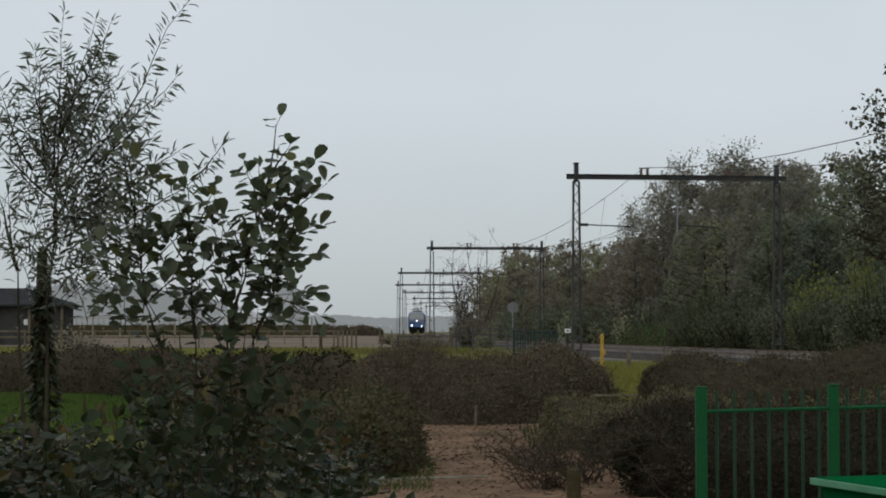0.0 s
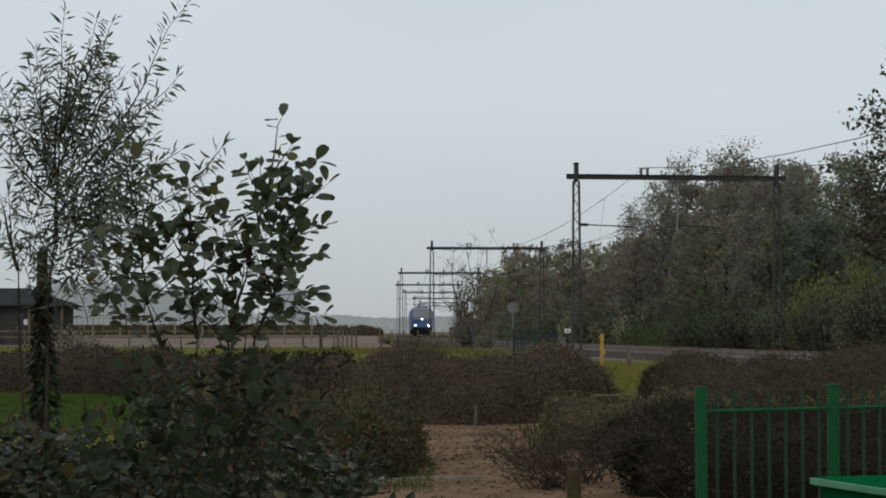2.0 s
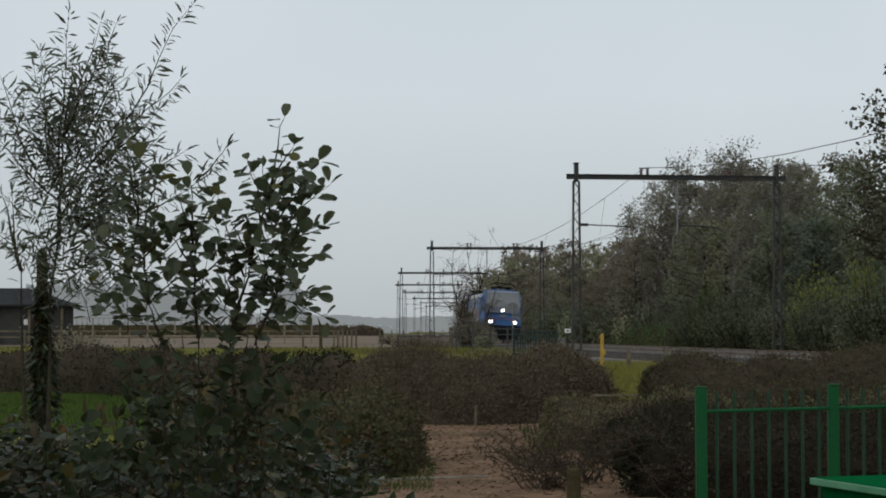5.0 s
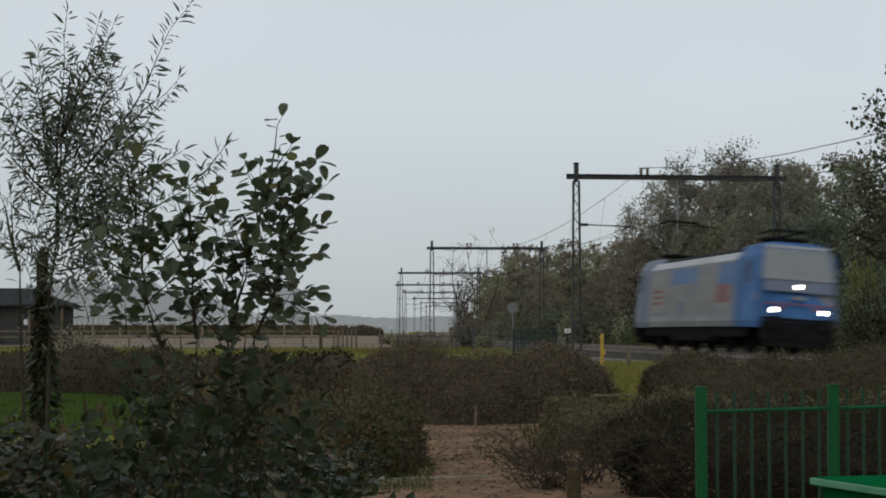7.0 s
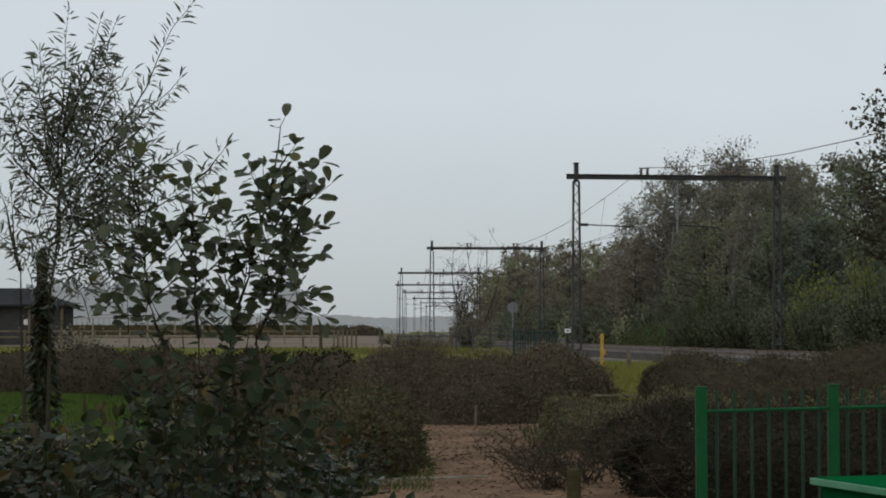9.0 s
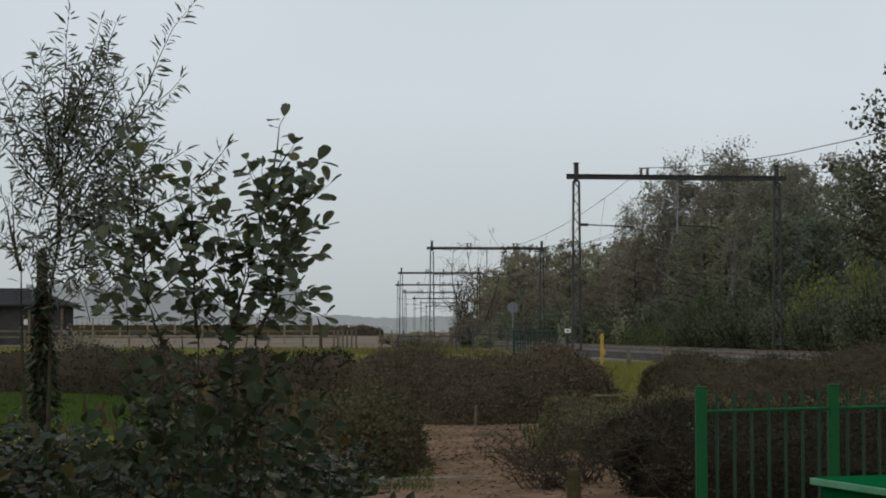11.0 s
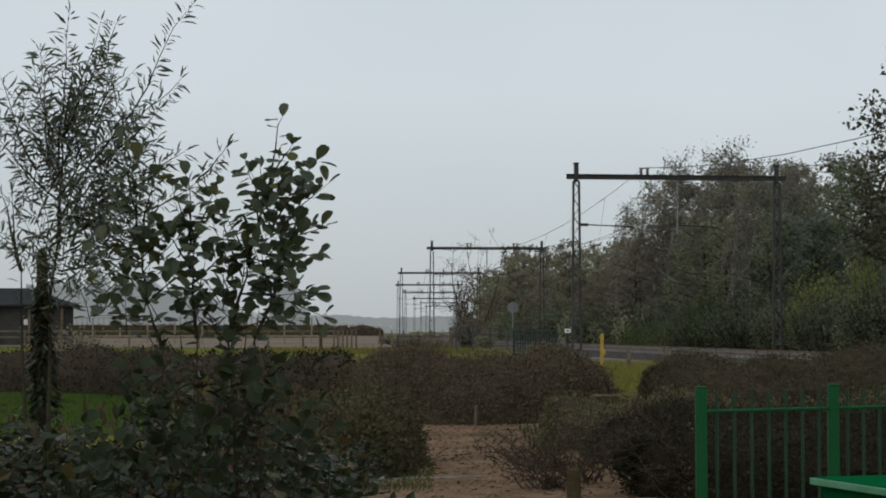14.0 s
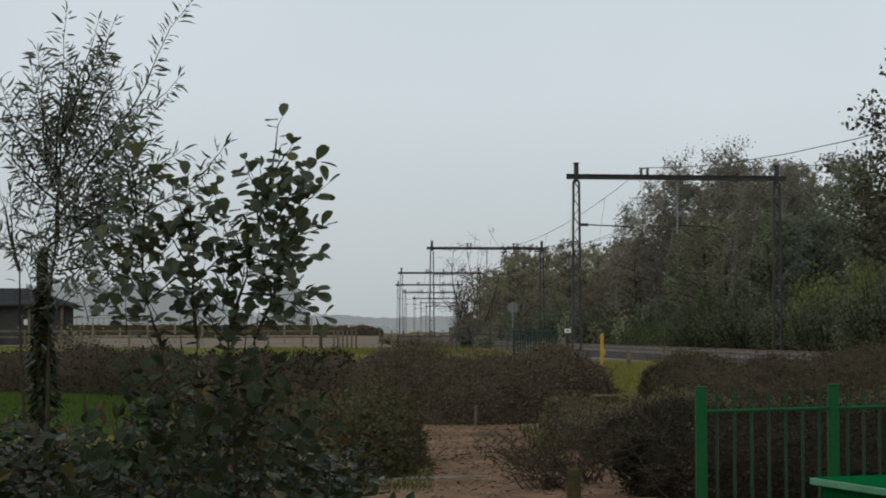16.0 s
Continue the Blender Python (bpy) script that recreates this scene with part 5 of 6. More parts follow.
def make_willow():
    rng = np.random.default_rng(71)
    d = 9.0
    bx = -2.0
    t = thing("willow_sapling", pose(bx, d, 0), "young willow with narrow grey-green leaves on upright shoots", "sapling")
    at = near(d, bx)
    P, W = [], []
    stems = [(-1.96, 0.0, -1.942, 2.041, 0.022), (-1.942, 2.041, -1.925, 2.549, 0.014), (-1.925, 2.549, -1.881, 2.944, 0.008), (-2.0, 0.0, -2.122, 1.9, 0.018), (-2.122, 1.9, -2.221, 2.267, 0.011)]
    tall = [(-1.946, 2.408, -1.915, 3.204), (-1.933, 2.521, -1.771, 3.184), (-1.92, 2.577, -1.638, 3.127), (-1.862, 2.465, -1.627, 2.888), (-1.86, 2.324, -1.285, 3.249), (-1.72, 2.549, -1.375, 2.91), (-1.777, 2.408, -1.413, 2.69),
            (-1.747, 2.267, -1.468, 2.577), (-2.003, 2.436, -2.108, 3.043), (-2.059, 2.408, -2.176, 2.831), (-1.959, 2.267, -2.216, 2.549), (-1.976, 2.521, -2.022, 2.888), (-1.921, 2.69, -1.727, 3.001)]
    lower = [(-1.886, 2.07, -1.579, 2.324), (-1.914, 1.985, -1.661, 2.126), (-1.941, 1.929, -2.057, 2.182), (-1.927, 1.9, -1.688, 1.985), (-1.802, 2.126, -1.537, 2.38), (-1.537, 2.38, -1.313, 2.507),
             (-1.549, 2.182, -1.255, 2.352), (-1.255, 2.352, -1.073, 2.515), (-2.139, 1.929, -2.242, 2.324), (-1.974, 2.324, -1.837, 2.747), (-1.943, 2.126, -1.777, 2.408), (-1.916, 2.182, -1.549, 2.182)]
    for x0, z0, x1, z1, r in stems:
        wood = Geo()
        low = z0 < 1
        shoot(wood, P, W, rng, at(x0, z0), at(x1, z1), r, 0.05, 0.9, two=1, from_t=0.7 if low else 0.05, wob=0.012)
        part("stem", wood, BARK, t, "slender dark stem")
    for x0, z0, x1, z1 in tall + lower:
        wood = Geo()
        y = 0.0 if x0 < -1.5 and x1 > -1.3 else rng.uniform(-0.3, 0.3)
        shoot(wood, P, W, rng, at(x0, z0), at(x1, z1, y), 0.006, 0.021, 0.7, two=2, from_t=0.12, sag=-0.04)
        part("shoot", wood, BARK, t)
    wood = Geo()
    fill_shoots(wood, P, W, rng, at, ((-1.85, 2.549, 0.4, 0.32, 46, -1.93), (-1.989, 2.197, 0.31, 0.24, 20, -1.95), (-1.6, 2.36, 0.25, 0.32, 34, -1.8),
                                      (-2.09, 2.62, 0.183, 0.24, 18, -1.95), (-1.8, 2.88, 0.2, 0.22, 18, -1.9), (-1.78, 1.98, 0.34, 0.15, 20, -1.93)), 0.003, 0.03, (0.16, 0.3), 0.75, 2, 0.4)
    tagged(part("twig_mass", wood, BARK, t), kind="stuff")
    n = len(P)
    g = Geo()
    g.leaves(LEAF_NARROW, P, W, rand_unit(rng, n) + [0, -0.3, 0.5], 0.074 * rng.uniform(0.55, 1.25, n))
    part("foliage", g, WILLOW_LEAF, t, "narrow grey-green leaves")
    return t


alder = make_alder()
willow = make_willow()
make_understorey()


def make_bramble(m, seed, height, radius, canes, label):
    rng = np.random.default_rng(seed)
    t = thing("bramble_bush", m, label, "bush", "bramble bushes")
    wood, P, W = Geo(), [], []
    for i in range(canes):
        a = rng.uniform(0, 6.28)
        r = radius * math.sqrt(rng.uniform(0, 1))
        o = Vector((math.cos(a) * r * 0.5, math.sin(a) * r * 0.5, 0))
        e = Vector((math.cos(a) * r * 1.1, math.sin(a) * r * 1.1, height * rng.uniform(0.5, 1.0) * math.sqrt(1.05 - 0.6 * (r / radius) ** 2)))
        shoot(wood, P, W, rng, o, e, 0.007, 0.047, 0.4, n=6, wob=0.05, sag=0.06, from_t=0.25, two=3)
    n = len(P)
    P = np.array(P) + rng.normal(0, 0.03, (n, 3))
    g = Geo()
    g.leaves(LEAF_OVAL, P, W, rand_unit(rng, n) * 0.8 + [0, -0.2, 0.9], 0.07 * rng.uniform(0.4, 1.4, n))
    part("branchwork", wood, TWIG, t)
    part("foliage", g, BRAMBLE_LEAF, t)
    return t


b1 = make_bramble(pose(-1.5, 8.0, 0), 81, 1.22, 0.75, 70, "dense dark green bramble thicket")
b2 = make_bramble(pose(-0.85, 8.4, 0), 82, 1.15, 0.6, 60, "dark green bramble with a few yellow leaves")
for x, y, s, a, src in ((-2.2, 8.8, 1.0, 70, b1), (-1.0, 7.3, 0.88, 130, b1), (-1.7, 6.9, 0.85, 200, b2), (-0.75, 9.6, 0.85, 30, b2), (-2.55, 9.9, 1.0, 15, b1), (-1.4, 8.7, 1.12, 310, b2), (-2.9, 10.8, 1.0, 95, b2),
                        (-1.3, 10.5, 0.95, 250, b1), (-2.3, 11.0, 0.95, 300, b2), (-1.1, 11.8, 0.8, 80, b1), (-3.0, 12.0, 0.9, 150, b1)):
    copy_thing(src, pose(x, y, 0, 0, 0, a) @ Matrix.Diagonal((s, s, s, 1)))

for x, y, a, tall, src in ((-1.12, 8.0, 20, 1.18, b1), (-1.38, 9.0, 140, 1.2, b1), (-0.98, 9.3, 260, 1.12, b2), (-1.25, 7.4, 75, 1.15, b2)):
    copy_thing(src, pose(x, y, 0, 0, 0, a) @ Matrix.Diagonal((0.55, 0.55, tall, 1)))
copy_thing(b2, pose(-0.95, 18.5, 0, 0, 0, 60) @ Matrix.Diagonal((0.6, 0.6, 0.45, 1)))
# ivy-clad stake beside the willow
t = thing("wooden_stake", pose(-2.03, 9.15, 0), "dark weathered tree stake overgrown with ivy", "stake")
g = Geo()
g.tube([(0.01, 0, 0), (0, 0, 0.6), (0.0, 0.0, 1.2), (-0.005, 0, 2.0), (-0.005, 0, 2.02)], [0.05, 0.046, 0.04, 0.026, 0.015], 10)
part("post", g, BARK, t)
rng = np.random.default_rng(91)
n = 900
z = rng.uniform(0.6, 1.85, n)
a = rng.uniform(0, 6.28, n)
r = rng.uniform(0.03, 0.13, n) * (1.9 - z)
g = Geo()
g.leaves(LEAF_OVAL, np.c_[np.cos(a) * r, np.sin(a) * r, z], np.c_[np.cos(a), np.sin(a), rng.normal(-0.6, 0.4, n)], np.c_[np.cos(a), np.sin(a), np.ones(n)], 0.055 * rng.uniform(0.6, 1.3, n))
part("ivy", g, BRAMBLE_LEAF, t, "dark ivy leaves")

# ---- green railings and the green bin ----
FX, FY = (1.655, 2.62), (11.6, 12.15)
step = Vector((FX[1] - FX[0], FY[1] - FY[0], 0))
railing = thing("green_railing", pose(FX[0], FY[0], 0), "green painted steel bar railing with square posts", "railing")
for i in range(4):
    o = step * i
    g = Geo()
    g.box((o.x, o.y, 0.6), (0.07, 0.07, 1.26), b=0.006)
    post = part("post", g, FENCE_GREEN, railing)
    g = Geo()
    g.box((o.x, o.y, 1.24), (0.077, 0.077, 0.012), b=0.003)
    part("cap", g, FENCE_GREEN, post)
    if i < 3:
        for z in (1.085, 0.16):
            g = Geo()
            u = step.normalized() * 0.035
            g.tube([(o + u) + Vector((0, 0, z)), (o + step - u) + Vector((0, 0, z))], 0.0125, 10)
            part("rail", g, FENCE_GREEN, railing)
        for k in range(1, 8):
            p = o + step * (k / 7.75 - 0.015)
            g = Geo()
            g.tube([p + Vector((0, 0, 0.1)), p + Vector((0, 0, 1.19)), p + Vector((0, 0, 1.215))], [0.011, 0.011, 0.008], 8)
            part("bar", g, BAR_GREEN, railing)

bin_m = pose(2.52, 9.1, 0, 0, 0, 19)
gbin = thing("green_bin", bin_m, "green plastic bin with a broad flat lid", "bin")
g = Geo()
g.add([(sx * w, sy * dd, z) for z, w, dd in ((0.06, 0.42, 0.28), (0.808, 0.49, 0.36)) for sx, sy in ((-1, -1), (1, -1), (1, 1), (-1, 1))],
      [(3, 2, 1, 0), (0, 1, 5, 4), (1, 2, 6, 5), (2, 3, 7, 6), (3, 0, 4, 7), (4, 5, 6, 7)])
part("body", g, LID_GREEN, gbin)
g = Geo()
g.box((0, 0, 0.83), (1.06, 0.8, 0.045), b=0.012)
lid = part("lid", g, LID_GREEN, gbin, "broad green lid with a paler rim")
g = Geo()
for cx, cy, sx, sy in ((0, -0.402, 1.06, 0.012), (-0.532, 0, 0.012, 0.8)):
    g.box((cx, cy, 0.832), (sx, sy, 0.034), b=0.003)
part("rim", g, LID_RIM, lid, "paler green rim")
for x in (-0.36, 0.36):
    g = Geo()
    g.tube([(x - 0.03, 0.2, 0.07), (x + 0.03, 0.2, 0.07)], 0.08, 14)
    part("wheel", g, L_BLACK, gbin)
    g = Geo()
    g.box((x, -0.16, 0.03), (0.05, 0.05, 0.08))
    part("foot", g, L_BLACK, gbin)

# ---- small things by the path ----
t = thing("bollard", pose(1.255, 17.4, ground_z(1.255, 17.4)), "short dark mossy wooden bollard by the path", "bollard")
g = Geo()
g.tube([(0, 0, -0.1), (0, 0, 0.24), (0, 0, 0.285), (0, 0, 0.3)], [0.068, 0.066, 0.06, 0.04], 12)
part("post", g, MOSS_WOOD, t)
t = thing("timber_edging", pose(-0.3, 19.5, ground_z(-0.3, 19.5), 0, 0, 20), "pale worn timber edging across the path", "edging board")
for k, (a, b) in enumerate(((-0.85, -0.28), (-0.27, 0.3), (0.31, 0.85))):
    g = Geo()
    g.box(((a + b) / 2, 0, 0.02), (b - a - 0.01, 0.04, 0.04), b=0.006)
    part("board", g, PALE_WOOD, t)
t = thing("low_stake", pose(0.54, 30.2, ground_z(0.54, 30.2)), "short pale wooden stake at the foot of the hedge", "stake")
g = Geo()
g.tube([(0, 0, -0.05), (0.01, 0, 0.3), (0.012, 0, 0.36)], [0.024, 0.022, 0.012], 8)
part("post", g, OLD_WOOD, t)
t = thing("timber_barrier", pose(2.35, 28.6, ground_z(2.35, 28.6)), "low dark timber barrier with a pale top plank", "barrier")
for x in (0.0, 0.72):
    g = Geo()
    g.box((x, 0, 0.28), (0.1, 0.1, 0.55), b=0.01)
    part("post", g, MOSS_WOOD, t)
g = Geo()
g.box((0.36, 0, 0.57), (0.72, 0.12, 0.035), b=0.006)
part("plank", g, OLD_WOOD, t)
g = Geo()
g.box((0.36, 0.01, 0.4), (0.62, 0.04, 0.2), b=0.006)
part("board", g, MOSS_WOOD, t)

# ---- beside the railway ----
x, y = 3.96, 45.0
t = thing("marker_post", pose(x, y, ground_z(x, y)), "yellow pipeline marker post on the grassy bank", "marker post")
g = Geo()
g.box((0, 0, 0.5), (0.085, 0.085, 1.02), b=0.012)
part("post", g, YELLOW, t)
g = Geo()
g.box((0.03, -0.03, 0.62), (0.11, 0.06, 0.14), b=0.01)
part("plate", g, YELLOW, t)
g = Geo()
g.tube([(0, 0, 1.0), (0, 0, 1.05), (0, 0, 1.07)], [0.055, 0.05, 0.02], 10)
part("cap", g, YELLOW, t)
for px, py in ((5.4, 52.5), (7.4, 60.0)):
    t = thing("short_post", pose(px, py, ground_z(px, py)), "short weathered wooden post in the grass", "post", "short posts")
    g = Geo()
    g.box((0, 0, 0.3), (0.11, 0.11, 0.68), b=0.012)
    part("post", g, OLD_WOOD, t)

x, y = 3.75, 97.0
t = thing("round_sign", pose(x, y, ground_z(x, y)), "round traffic sign seen from its grey back", "road sign")
g = Geo()
g.tube([(0, 0, 0), (0, 0, 2.7)], 0.035, 10)
part("pole", g, GALV, t)
g = Geo()
g.tube([(0, 0.04, 2.42), (0, 0.06, 2.42)], [0.29, 0.29], 28)
part("disc", g, SIGN_BACK, t, "grey round sign plate")
g = Geo()
for zz in (2.3, 2.54):
    g.box((0, 0.02, zz), (0.3, 0.03, 0.03))
part("bracket", g, GALV, t)


def bar_fence(name, a, b, z, height, posts, bars, mat, label, category, r=0.02, group="", rails=3):
    """A fence panel between two points: posts, rails and upright bars."""
    a, b = Vector((*a, 0)), Vector((*b, 0))
    t = thing(name, pose(a.x, a.y, z), label, category, group)
    d = b - a
    for i in range(posts):
        p = d * (i / (posts - 1))
        g = Geo()
        g.box((p.x, p.y, height / 2), (0.09, 0.09, height + 0.1), b=0.01)
        part("post", g, mat, t)
    for zz in [0.12 + (height - 0.18) * k / (rails - 1) for k in range(rails)]:
        g = Geo()
        g.bar((0, 0, zz), (d.x, d.y, zz), 0.05)
        part("rail", g, mat, t)
    for i in range(bars):
        p = d * ((i + 0.5) / bars)
        g = Geo()
        g.bar((p.x, p.y, 0.1), (p.x, p.y, height - 0.04), r)
        part("bar", g, mat, t)
    return t


bar_fence("steel_gate", (3.2, 82), (5.05, 80.5), 0.42, 1.22, 3, 16, DARK_PANEL, "dark steel barred gate beside the railway crossing", "gate", 0.05)
bar_fence("field_railing", (0.7, 96), (4.3, 95), 0.42, 1.36, 5, 0, RAIL_GREY, "grey steel field railing by the crossing", "railing", group="field railings", rails=5)
bar_fence("field_railing", (-3.0, 121), (0.6, 119), 0.42, 0.9, 5, 0, STEEL, "grey steel field railing by the crossing", "railing", group="field railings", rails=2)
t = thing("cabinet", pose(5.25, 80, 0.42), "grey trackside cabinet with a small white plate", "trackside cabinet")
g = Geo()
g.box((0, 0, 0.38), (0.3, 0.3, 0.8), b=0.02)
part("body", g, CONCRETE, t)
g = Geo()
g.box((0, -0.02, 0.82), (0.34, 0.34, 0.05), b=0.01)
part("roof", g, GALV, t)
t = thing("plate_post", pose(5.45, 79, 0.42), "dark post with a small white enamel plate", "sign post")
g = Geo()
g.tube([(0, 0, 0), (0, 0, 1.3)], 0.03, 8)
part("pole", g, STEEL, t)
g = Geo()
g.box((0, -0.04, 1.2), (0.26, 0.02, 0.17), b=0.008)
plate = part("plate", g, WHITE, t, "small white enamel plate")
g = Geo()
g.box((0, -0.053, 1.2), (0.13, 0.004, 0.06))
part("inscription_bar", g, L_BLACK, plate)

# tall dark gate post and a row of round posts by the sandy ground
t = thing("gate_post", pose(0.52, 120, 0.42), "tall dark wooden gate post", "post")
g = Geo()
g.box((0, 0, 0.7), (0.22, 0.22, 1.5), b=0.03)
part("post", g, OLD_WOOD, t)
for i in range(6):
    px = -7.0 + i * 0.27
    t = thing("fence_post", pose(px, 116 + 0.25 * i, 0.42), "upright wooden fence post before the sandy ground", "post", "posts by the sand")
    g = Geo()
    g.tube([(0, 0, 0), (0, 0, 1.15), (0, 0, 1.25)], [0.065, 0.06, 0.03], 8)
    part("post", g, OLD_WOOD, t)
for px, py in ((-5.6, 160), (-4.2, 148), (-3.0, 138), (-1.8, 130), (-0.8, 124)):
    t = thing("fence_post", pose(px, py, 0.42), "wooden fence post along the track side", "post", "posts along the track")
    g = Geo()
    g.tube([(0, 0, 0), (0, 0, 1.2), (0, 0, 1.25)], [0.07, 0.065, 0.03], 7)
    part("post", g, OLD_WOOD, t)

# paddock fence of the riding ground
pad = thing("paddock_fence", pose(-47, 165, 0.45), "riding ground fence of dark boards topped by pale balusters", "fence")
for i in range(15):
    tall = 2.4 if i > 4 else 1.75
    g = Geo()
    g.box((i * 2.5, 0, tall / 2 - 0.02), (0.14, 0.14, tall), b=0.012)
    part("post", g, PALE_WOOD if i > 4 else OLD_WOOD, pad)
for i in range(14):
    for k in range(4):
        g = Geo()
        g.box((i * 2.5 + 1.25, -0.06 + 0.004 * (k % 2), 0.88 + 0.24 * k), (2.34, 0.04, 0.225), b=0.006)
        part("board", g, MOSS_WOOD, pad, "dark weathered board")
    if i > 4:
        for k in range(1, 5):
            g = Geo()
            g.box((i * 2.5 + 0.5 * k, 0, 2.02), (0.07, 0.05, 0.6))
            part("baluster", g, PALE_WOOD, pad)
        g = Geo()
        g.box((i * 2.5 + 1.25, 0, 2.36), (2.34, 0.12, 0.08), b=0.01)
        part("rail", g, PALE_WOOD, pad)
t = thing("gate_post", pose(-7.85, 116, 0.42), "dark square gate post before the sandy ground", "post")
g = Geo()
g.box((0, 0, 0.75), (0.2, 0.2, 1.6), b=0.03)
part("post", g, MOSS_WOOD, t)
g = Geo()
g.box((0, 0, 1.57), (0.26, 0.26, 0.05), b=0.01)
part("cap", g, MOSS_WOOD, t)
dk = thing("dark_rail_fence", pose(-40, 122, 0.45), "dark timber rail fence before the sandy ground", "fence")
for i in range(15):
    g = Geo()
    g.box((i * 2.35, 0, 0.6), (0.12, 0.12, 1.25), b=0.01)
    part("post", g, OLD_WOOD, dk)
for zz in (0.75, 1.15):
    g = Geo()
    g.box((16.5, -0.08, zz), (33.2, 0.05, 0.11))
    part("rail", g, OLD_WOOD, dk)

# ---- barn ----
barn = thing("barn", pose(-38.1, 150, 0.43, 0, 0, 8), "low dark-roofed open barn beside the riding ground", "barn")
g = Geo()
g.add([(x, y, z) for x, y in ((-7, -4), (7, -4), (7, 4), (-7, 4)) for z in (0, 3.4)], [(0, 2, 3, 1), (2, 4, 5, 3), (4, 6, 7, 5), (6, 0, 1, 7)])
part("wall", g, BARN_WALL, barn)
g = Geo()
g.add([(-7.7, -4.7, 3.35), (7.7, -4.7, 3.35), (7.7, 4.7, 3.35), (-7.7, 4.7, 3.35), (-3.5, 0, 4.75), (3.5, 0, 4.75), (-7.7, -4.7, 3.2), (7.7, -4.7, 3.2), (7.7, 4.7, 3.2), (-7.7, 4.7, 3.2)],
      [(0, 1, 5, 4), (1, 2, 5), (2, 3, 4, 5), (3, 0, 4), (0, 6, 7, 1), (1, 7, 8, 2), (2, 8, 9, 3), (3, 9, 6, 0), (6, 9, 8, 7)])
roof = part("roof", g, ROOF, barn, "dark hipped roof")
for i in range(6):
    g = Geo()
    g.box((-6.4 + i * 2.6, -4.3, 1.6), (0.22, 0.22, 3.2), b=0.02)
    part("pillar", g, OLD_WOOD, barn)
# white panels stand in for daylight showing through the barn
for i in range(3):
    g = Geo()
    g.box((-4.6 + i * 4.2, -4.05, 1.9), (0.5, 0.08, 0.45), b=0.02)
    part("window", g, WHITE, barn, "white panel painted as daylight through an opening")

# ---- the distance, its mist painted in as grey glow ----
def far_line(name, dist, x0, x1, low, high, seed, mat, label, mound=None):
    g = Geo()
    n = 320
    v = []
    for i in range(n + 1):
        x = x0 + (x1 - x0) * i / n
        e = math.sin(math.pi * i / n) ** 0.5 if mound else 1
        h = (low + (high - low) * (0.5 + 0.5 * noise.noise(Vector((i * 0.07, seed, 0)))) + (high - low) * 0.25 * noise.noise(Vector((i * 0.9, seed, 3))) + (high - low) * 0.15 * noise.noise(Vector((i * 2.3, seed, 6)))) * e
        v += [(x, dist, -2), (x, dist, max(0.2, h)), (x, dist + 30, max(0.2, h * 0.9)), (x, dist + 30, -2)]
    g.add(v, [(4 * i + k, 4 * i + 4 + k, 4 * i + 5 + k, 4 * i + 1 + k) for i in range(n) for k in range(3)])
    return tagged(link(name, g, mat), label, "distant woods", kind="structure")


far_line("backdrop", 1600, -700, 700, 11, 19, 3, FAR_GREY, "line of distant woods, mist painted in as grey glow")
far_line("backdrop_woods", 1000, -270, -105, 20, 37, 9, FAR_DARK, "clumps of distant trees, mist painted in as grey glow", True)
far_line("backdrop_hedge", 640, -40, -12, 3.0, 4.6, 5, FAR_DARK, "hedge beyond the sandy ground, mist painted in as grey glow", True)
make_hedge([(-95, 300), (-60, 305), (-30, 318), (-11.5, 328)], 1.75, 3.4, 15, HEDGE_LEAF, "dark field hedge beyond the riding ground", 0.3, 6000, 0.25)
far_line("backdrop_clump", 900, -88, -67, 23, 29, 12, FAR_DARK, "clump of tall distant trees, mist painted in as grey glow", True)
far_line("backdrop_copse", 950, -128, -86, 8, 15, 21, FAR_MID, "copse in the distance, mist painted in as grey glow", True)


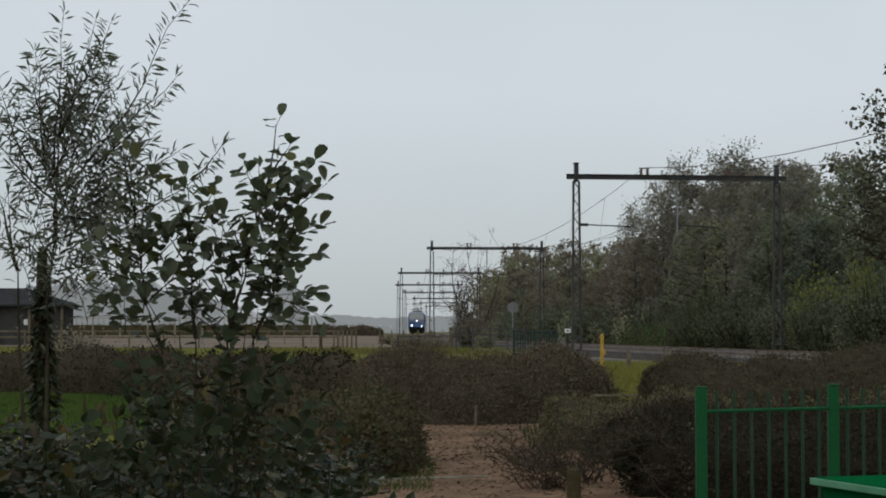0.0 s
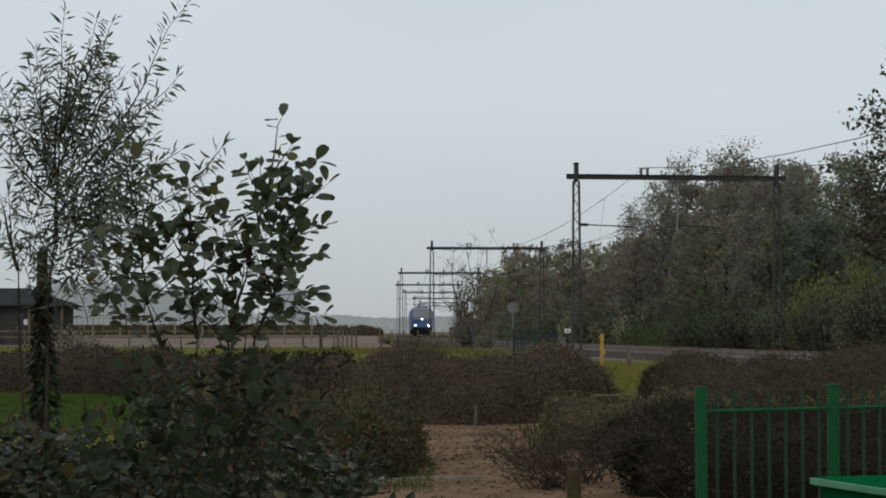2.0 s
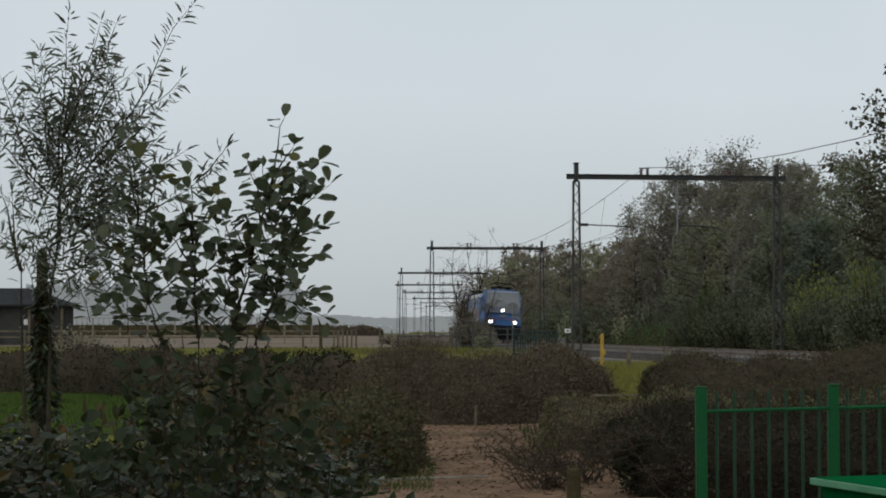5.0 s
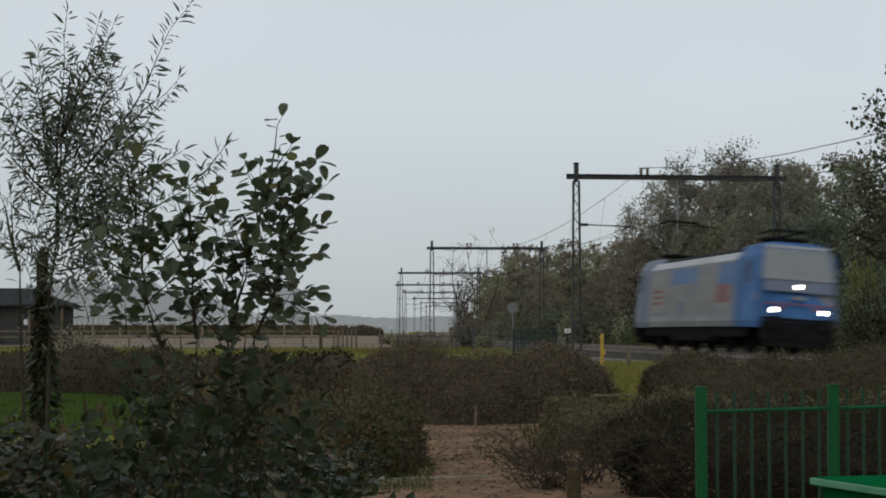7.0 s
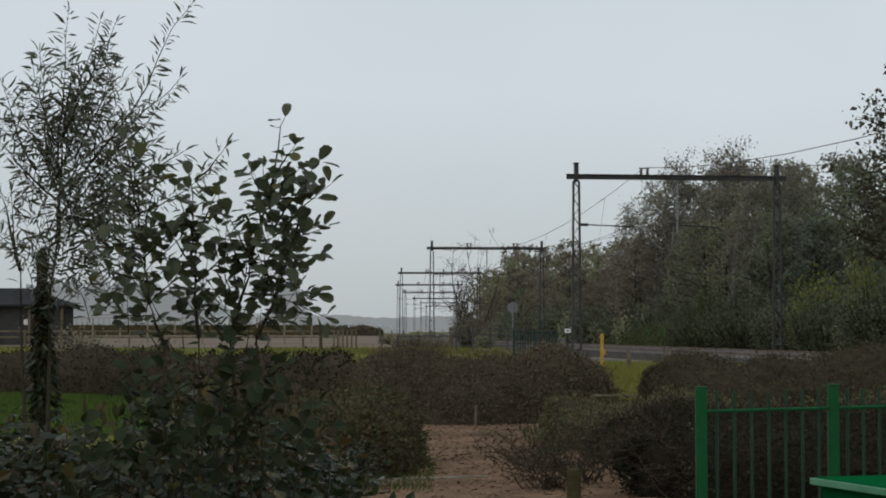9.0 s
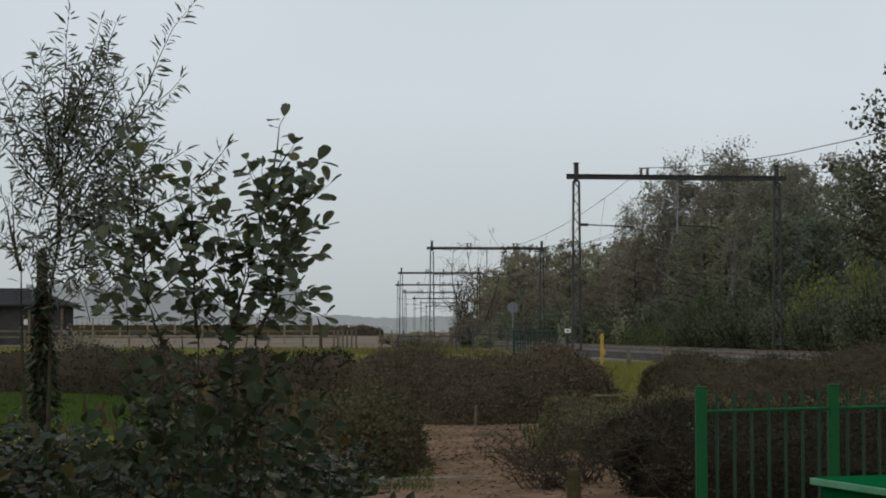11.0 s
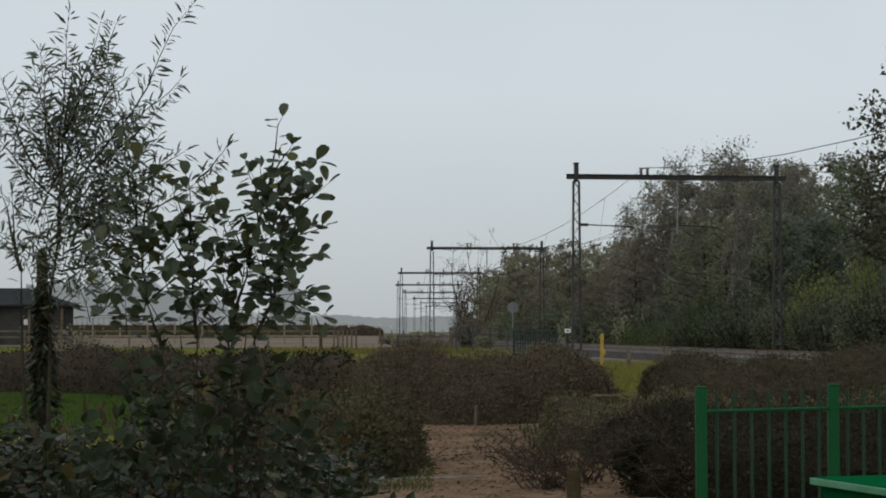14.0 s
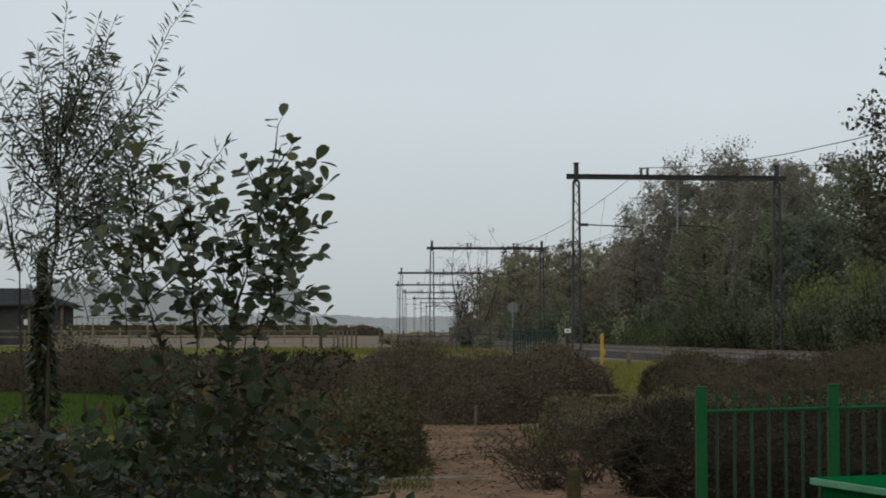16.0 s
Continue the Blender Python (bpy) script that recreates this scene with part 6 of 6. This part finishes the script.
# ---- what moves ----
def loco_pose(t):
    y = 69.1 + 34.9 * (7.0 - t) + 2.6 * max(0.0, t - 7.0) + 0.6 * max(0.0, 1.0 - abs(t - 6.5) / 0.5) - 3.2 * math.sin(math.pi * min(1.0, max(0.0, (t - 1.0) / 5.0))) ** 2
    p = by_track(y, TRACKS[0], RAIL_Z)
    return pose(p.x, p.y, p.z, 0, 0, -math.degrees(math.atan(mast_line(y)[1]))) @ pose(0, 0, 0, 0, cant(y), 0)


def motions():
    # the young trees lean and swing back in the wind: seconds, degrees
    for plant_ob, rows in ((alder, ((0, 0.0), (1.5, 0.1), (2.5, 0.15), (3.0, 0.25), (3.5, 0.85), (4.0, 0.65), (5.0, 0.35), (6.5, 0.15), (7.0, 0.1), (8.0, 0.3), (9.0, 0.4),
                                    (10.0, 0.3), (11.5, 0.3), (12.5, 0.45), (13.0, 0.25), (14.0, 0.15), (14.5, 0.25), (15.0, 0.15), (15.5, 0.25), (16.0, 0.15))),
                           (willow, ((0, 0.0), (2.0, 0.08), (3.0, 0.15), (3.5, 0.62), (4.0, 0.75), (5.0, 0.5), (6.5, 0.38), (7.0, 0.3), (8.0, 0.28), (9.0, 0.42),
                                     (10.0, 0.4), (11.5, 0.52), (12.5, 0.5), (13.0, 0.35), (14.0, 0.5), (14.5, 0.58), (15.0, 0.52), (16.0, 0.25))),
                           (edge_tree, ((0, 0.0), (1.0, -0.2), (2.5, -0.6), (3.5, -0.35), (4.0, -0.1), (5.0, 0.0), (6.5, 0.0), (7.0, 0.15), (8.0, -0.1), (8.5, -0.45), (9.0, 0.0),
                                        (10.0, -0.1), (11.5, 0.0), (12.0, -0.2), (13.0, -0.2), (14.0, -0.45), (15.0, -0.6), (16.0, -0.65)))):
        foot = plant_ob.location.copy()
        walk(plant_ob, [(s, pose(*foot, 0, deg, 0)) for s, deg in rows])
    # the birches yield slowly to the breeze
    for i, tree in enumerate(swaying):
        foot, turn = tree.location.copy(), tree.rotation_euler.to_matrix().to_4x4()
        k = 0.8 + 0.1 * (i % 5)
        walk(tree, [(s, pose(*foot, 0, k * deg, 0) @ turn) for s, deg in ((0, 0.0), (3.0, -0.25), (6.5, -0.7), (9.0, -1.1), (12.5, -1.6), (14.0, -1.5), (16.0, -1.6))])
    walk(loco, [(i * 0.5, loco_pose(i * 0.5)) for i in range(33)])


motions()
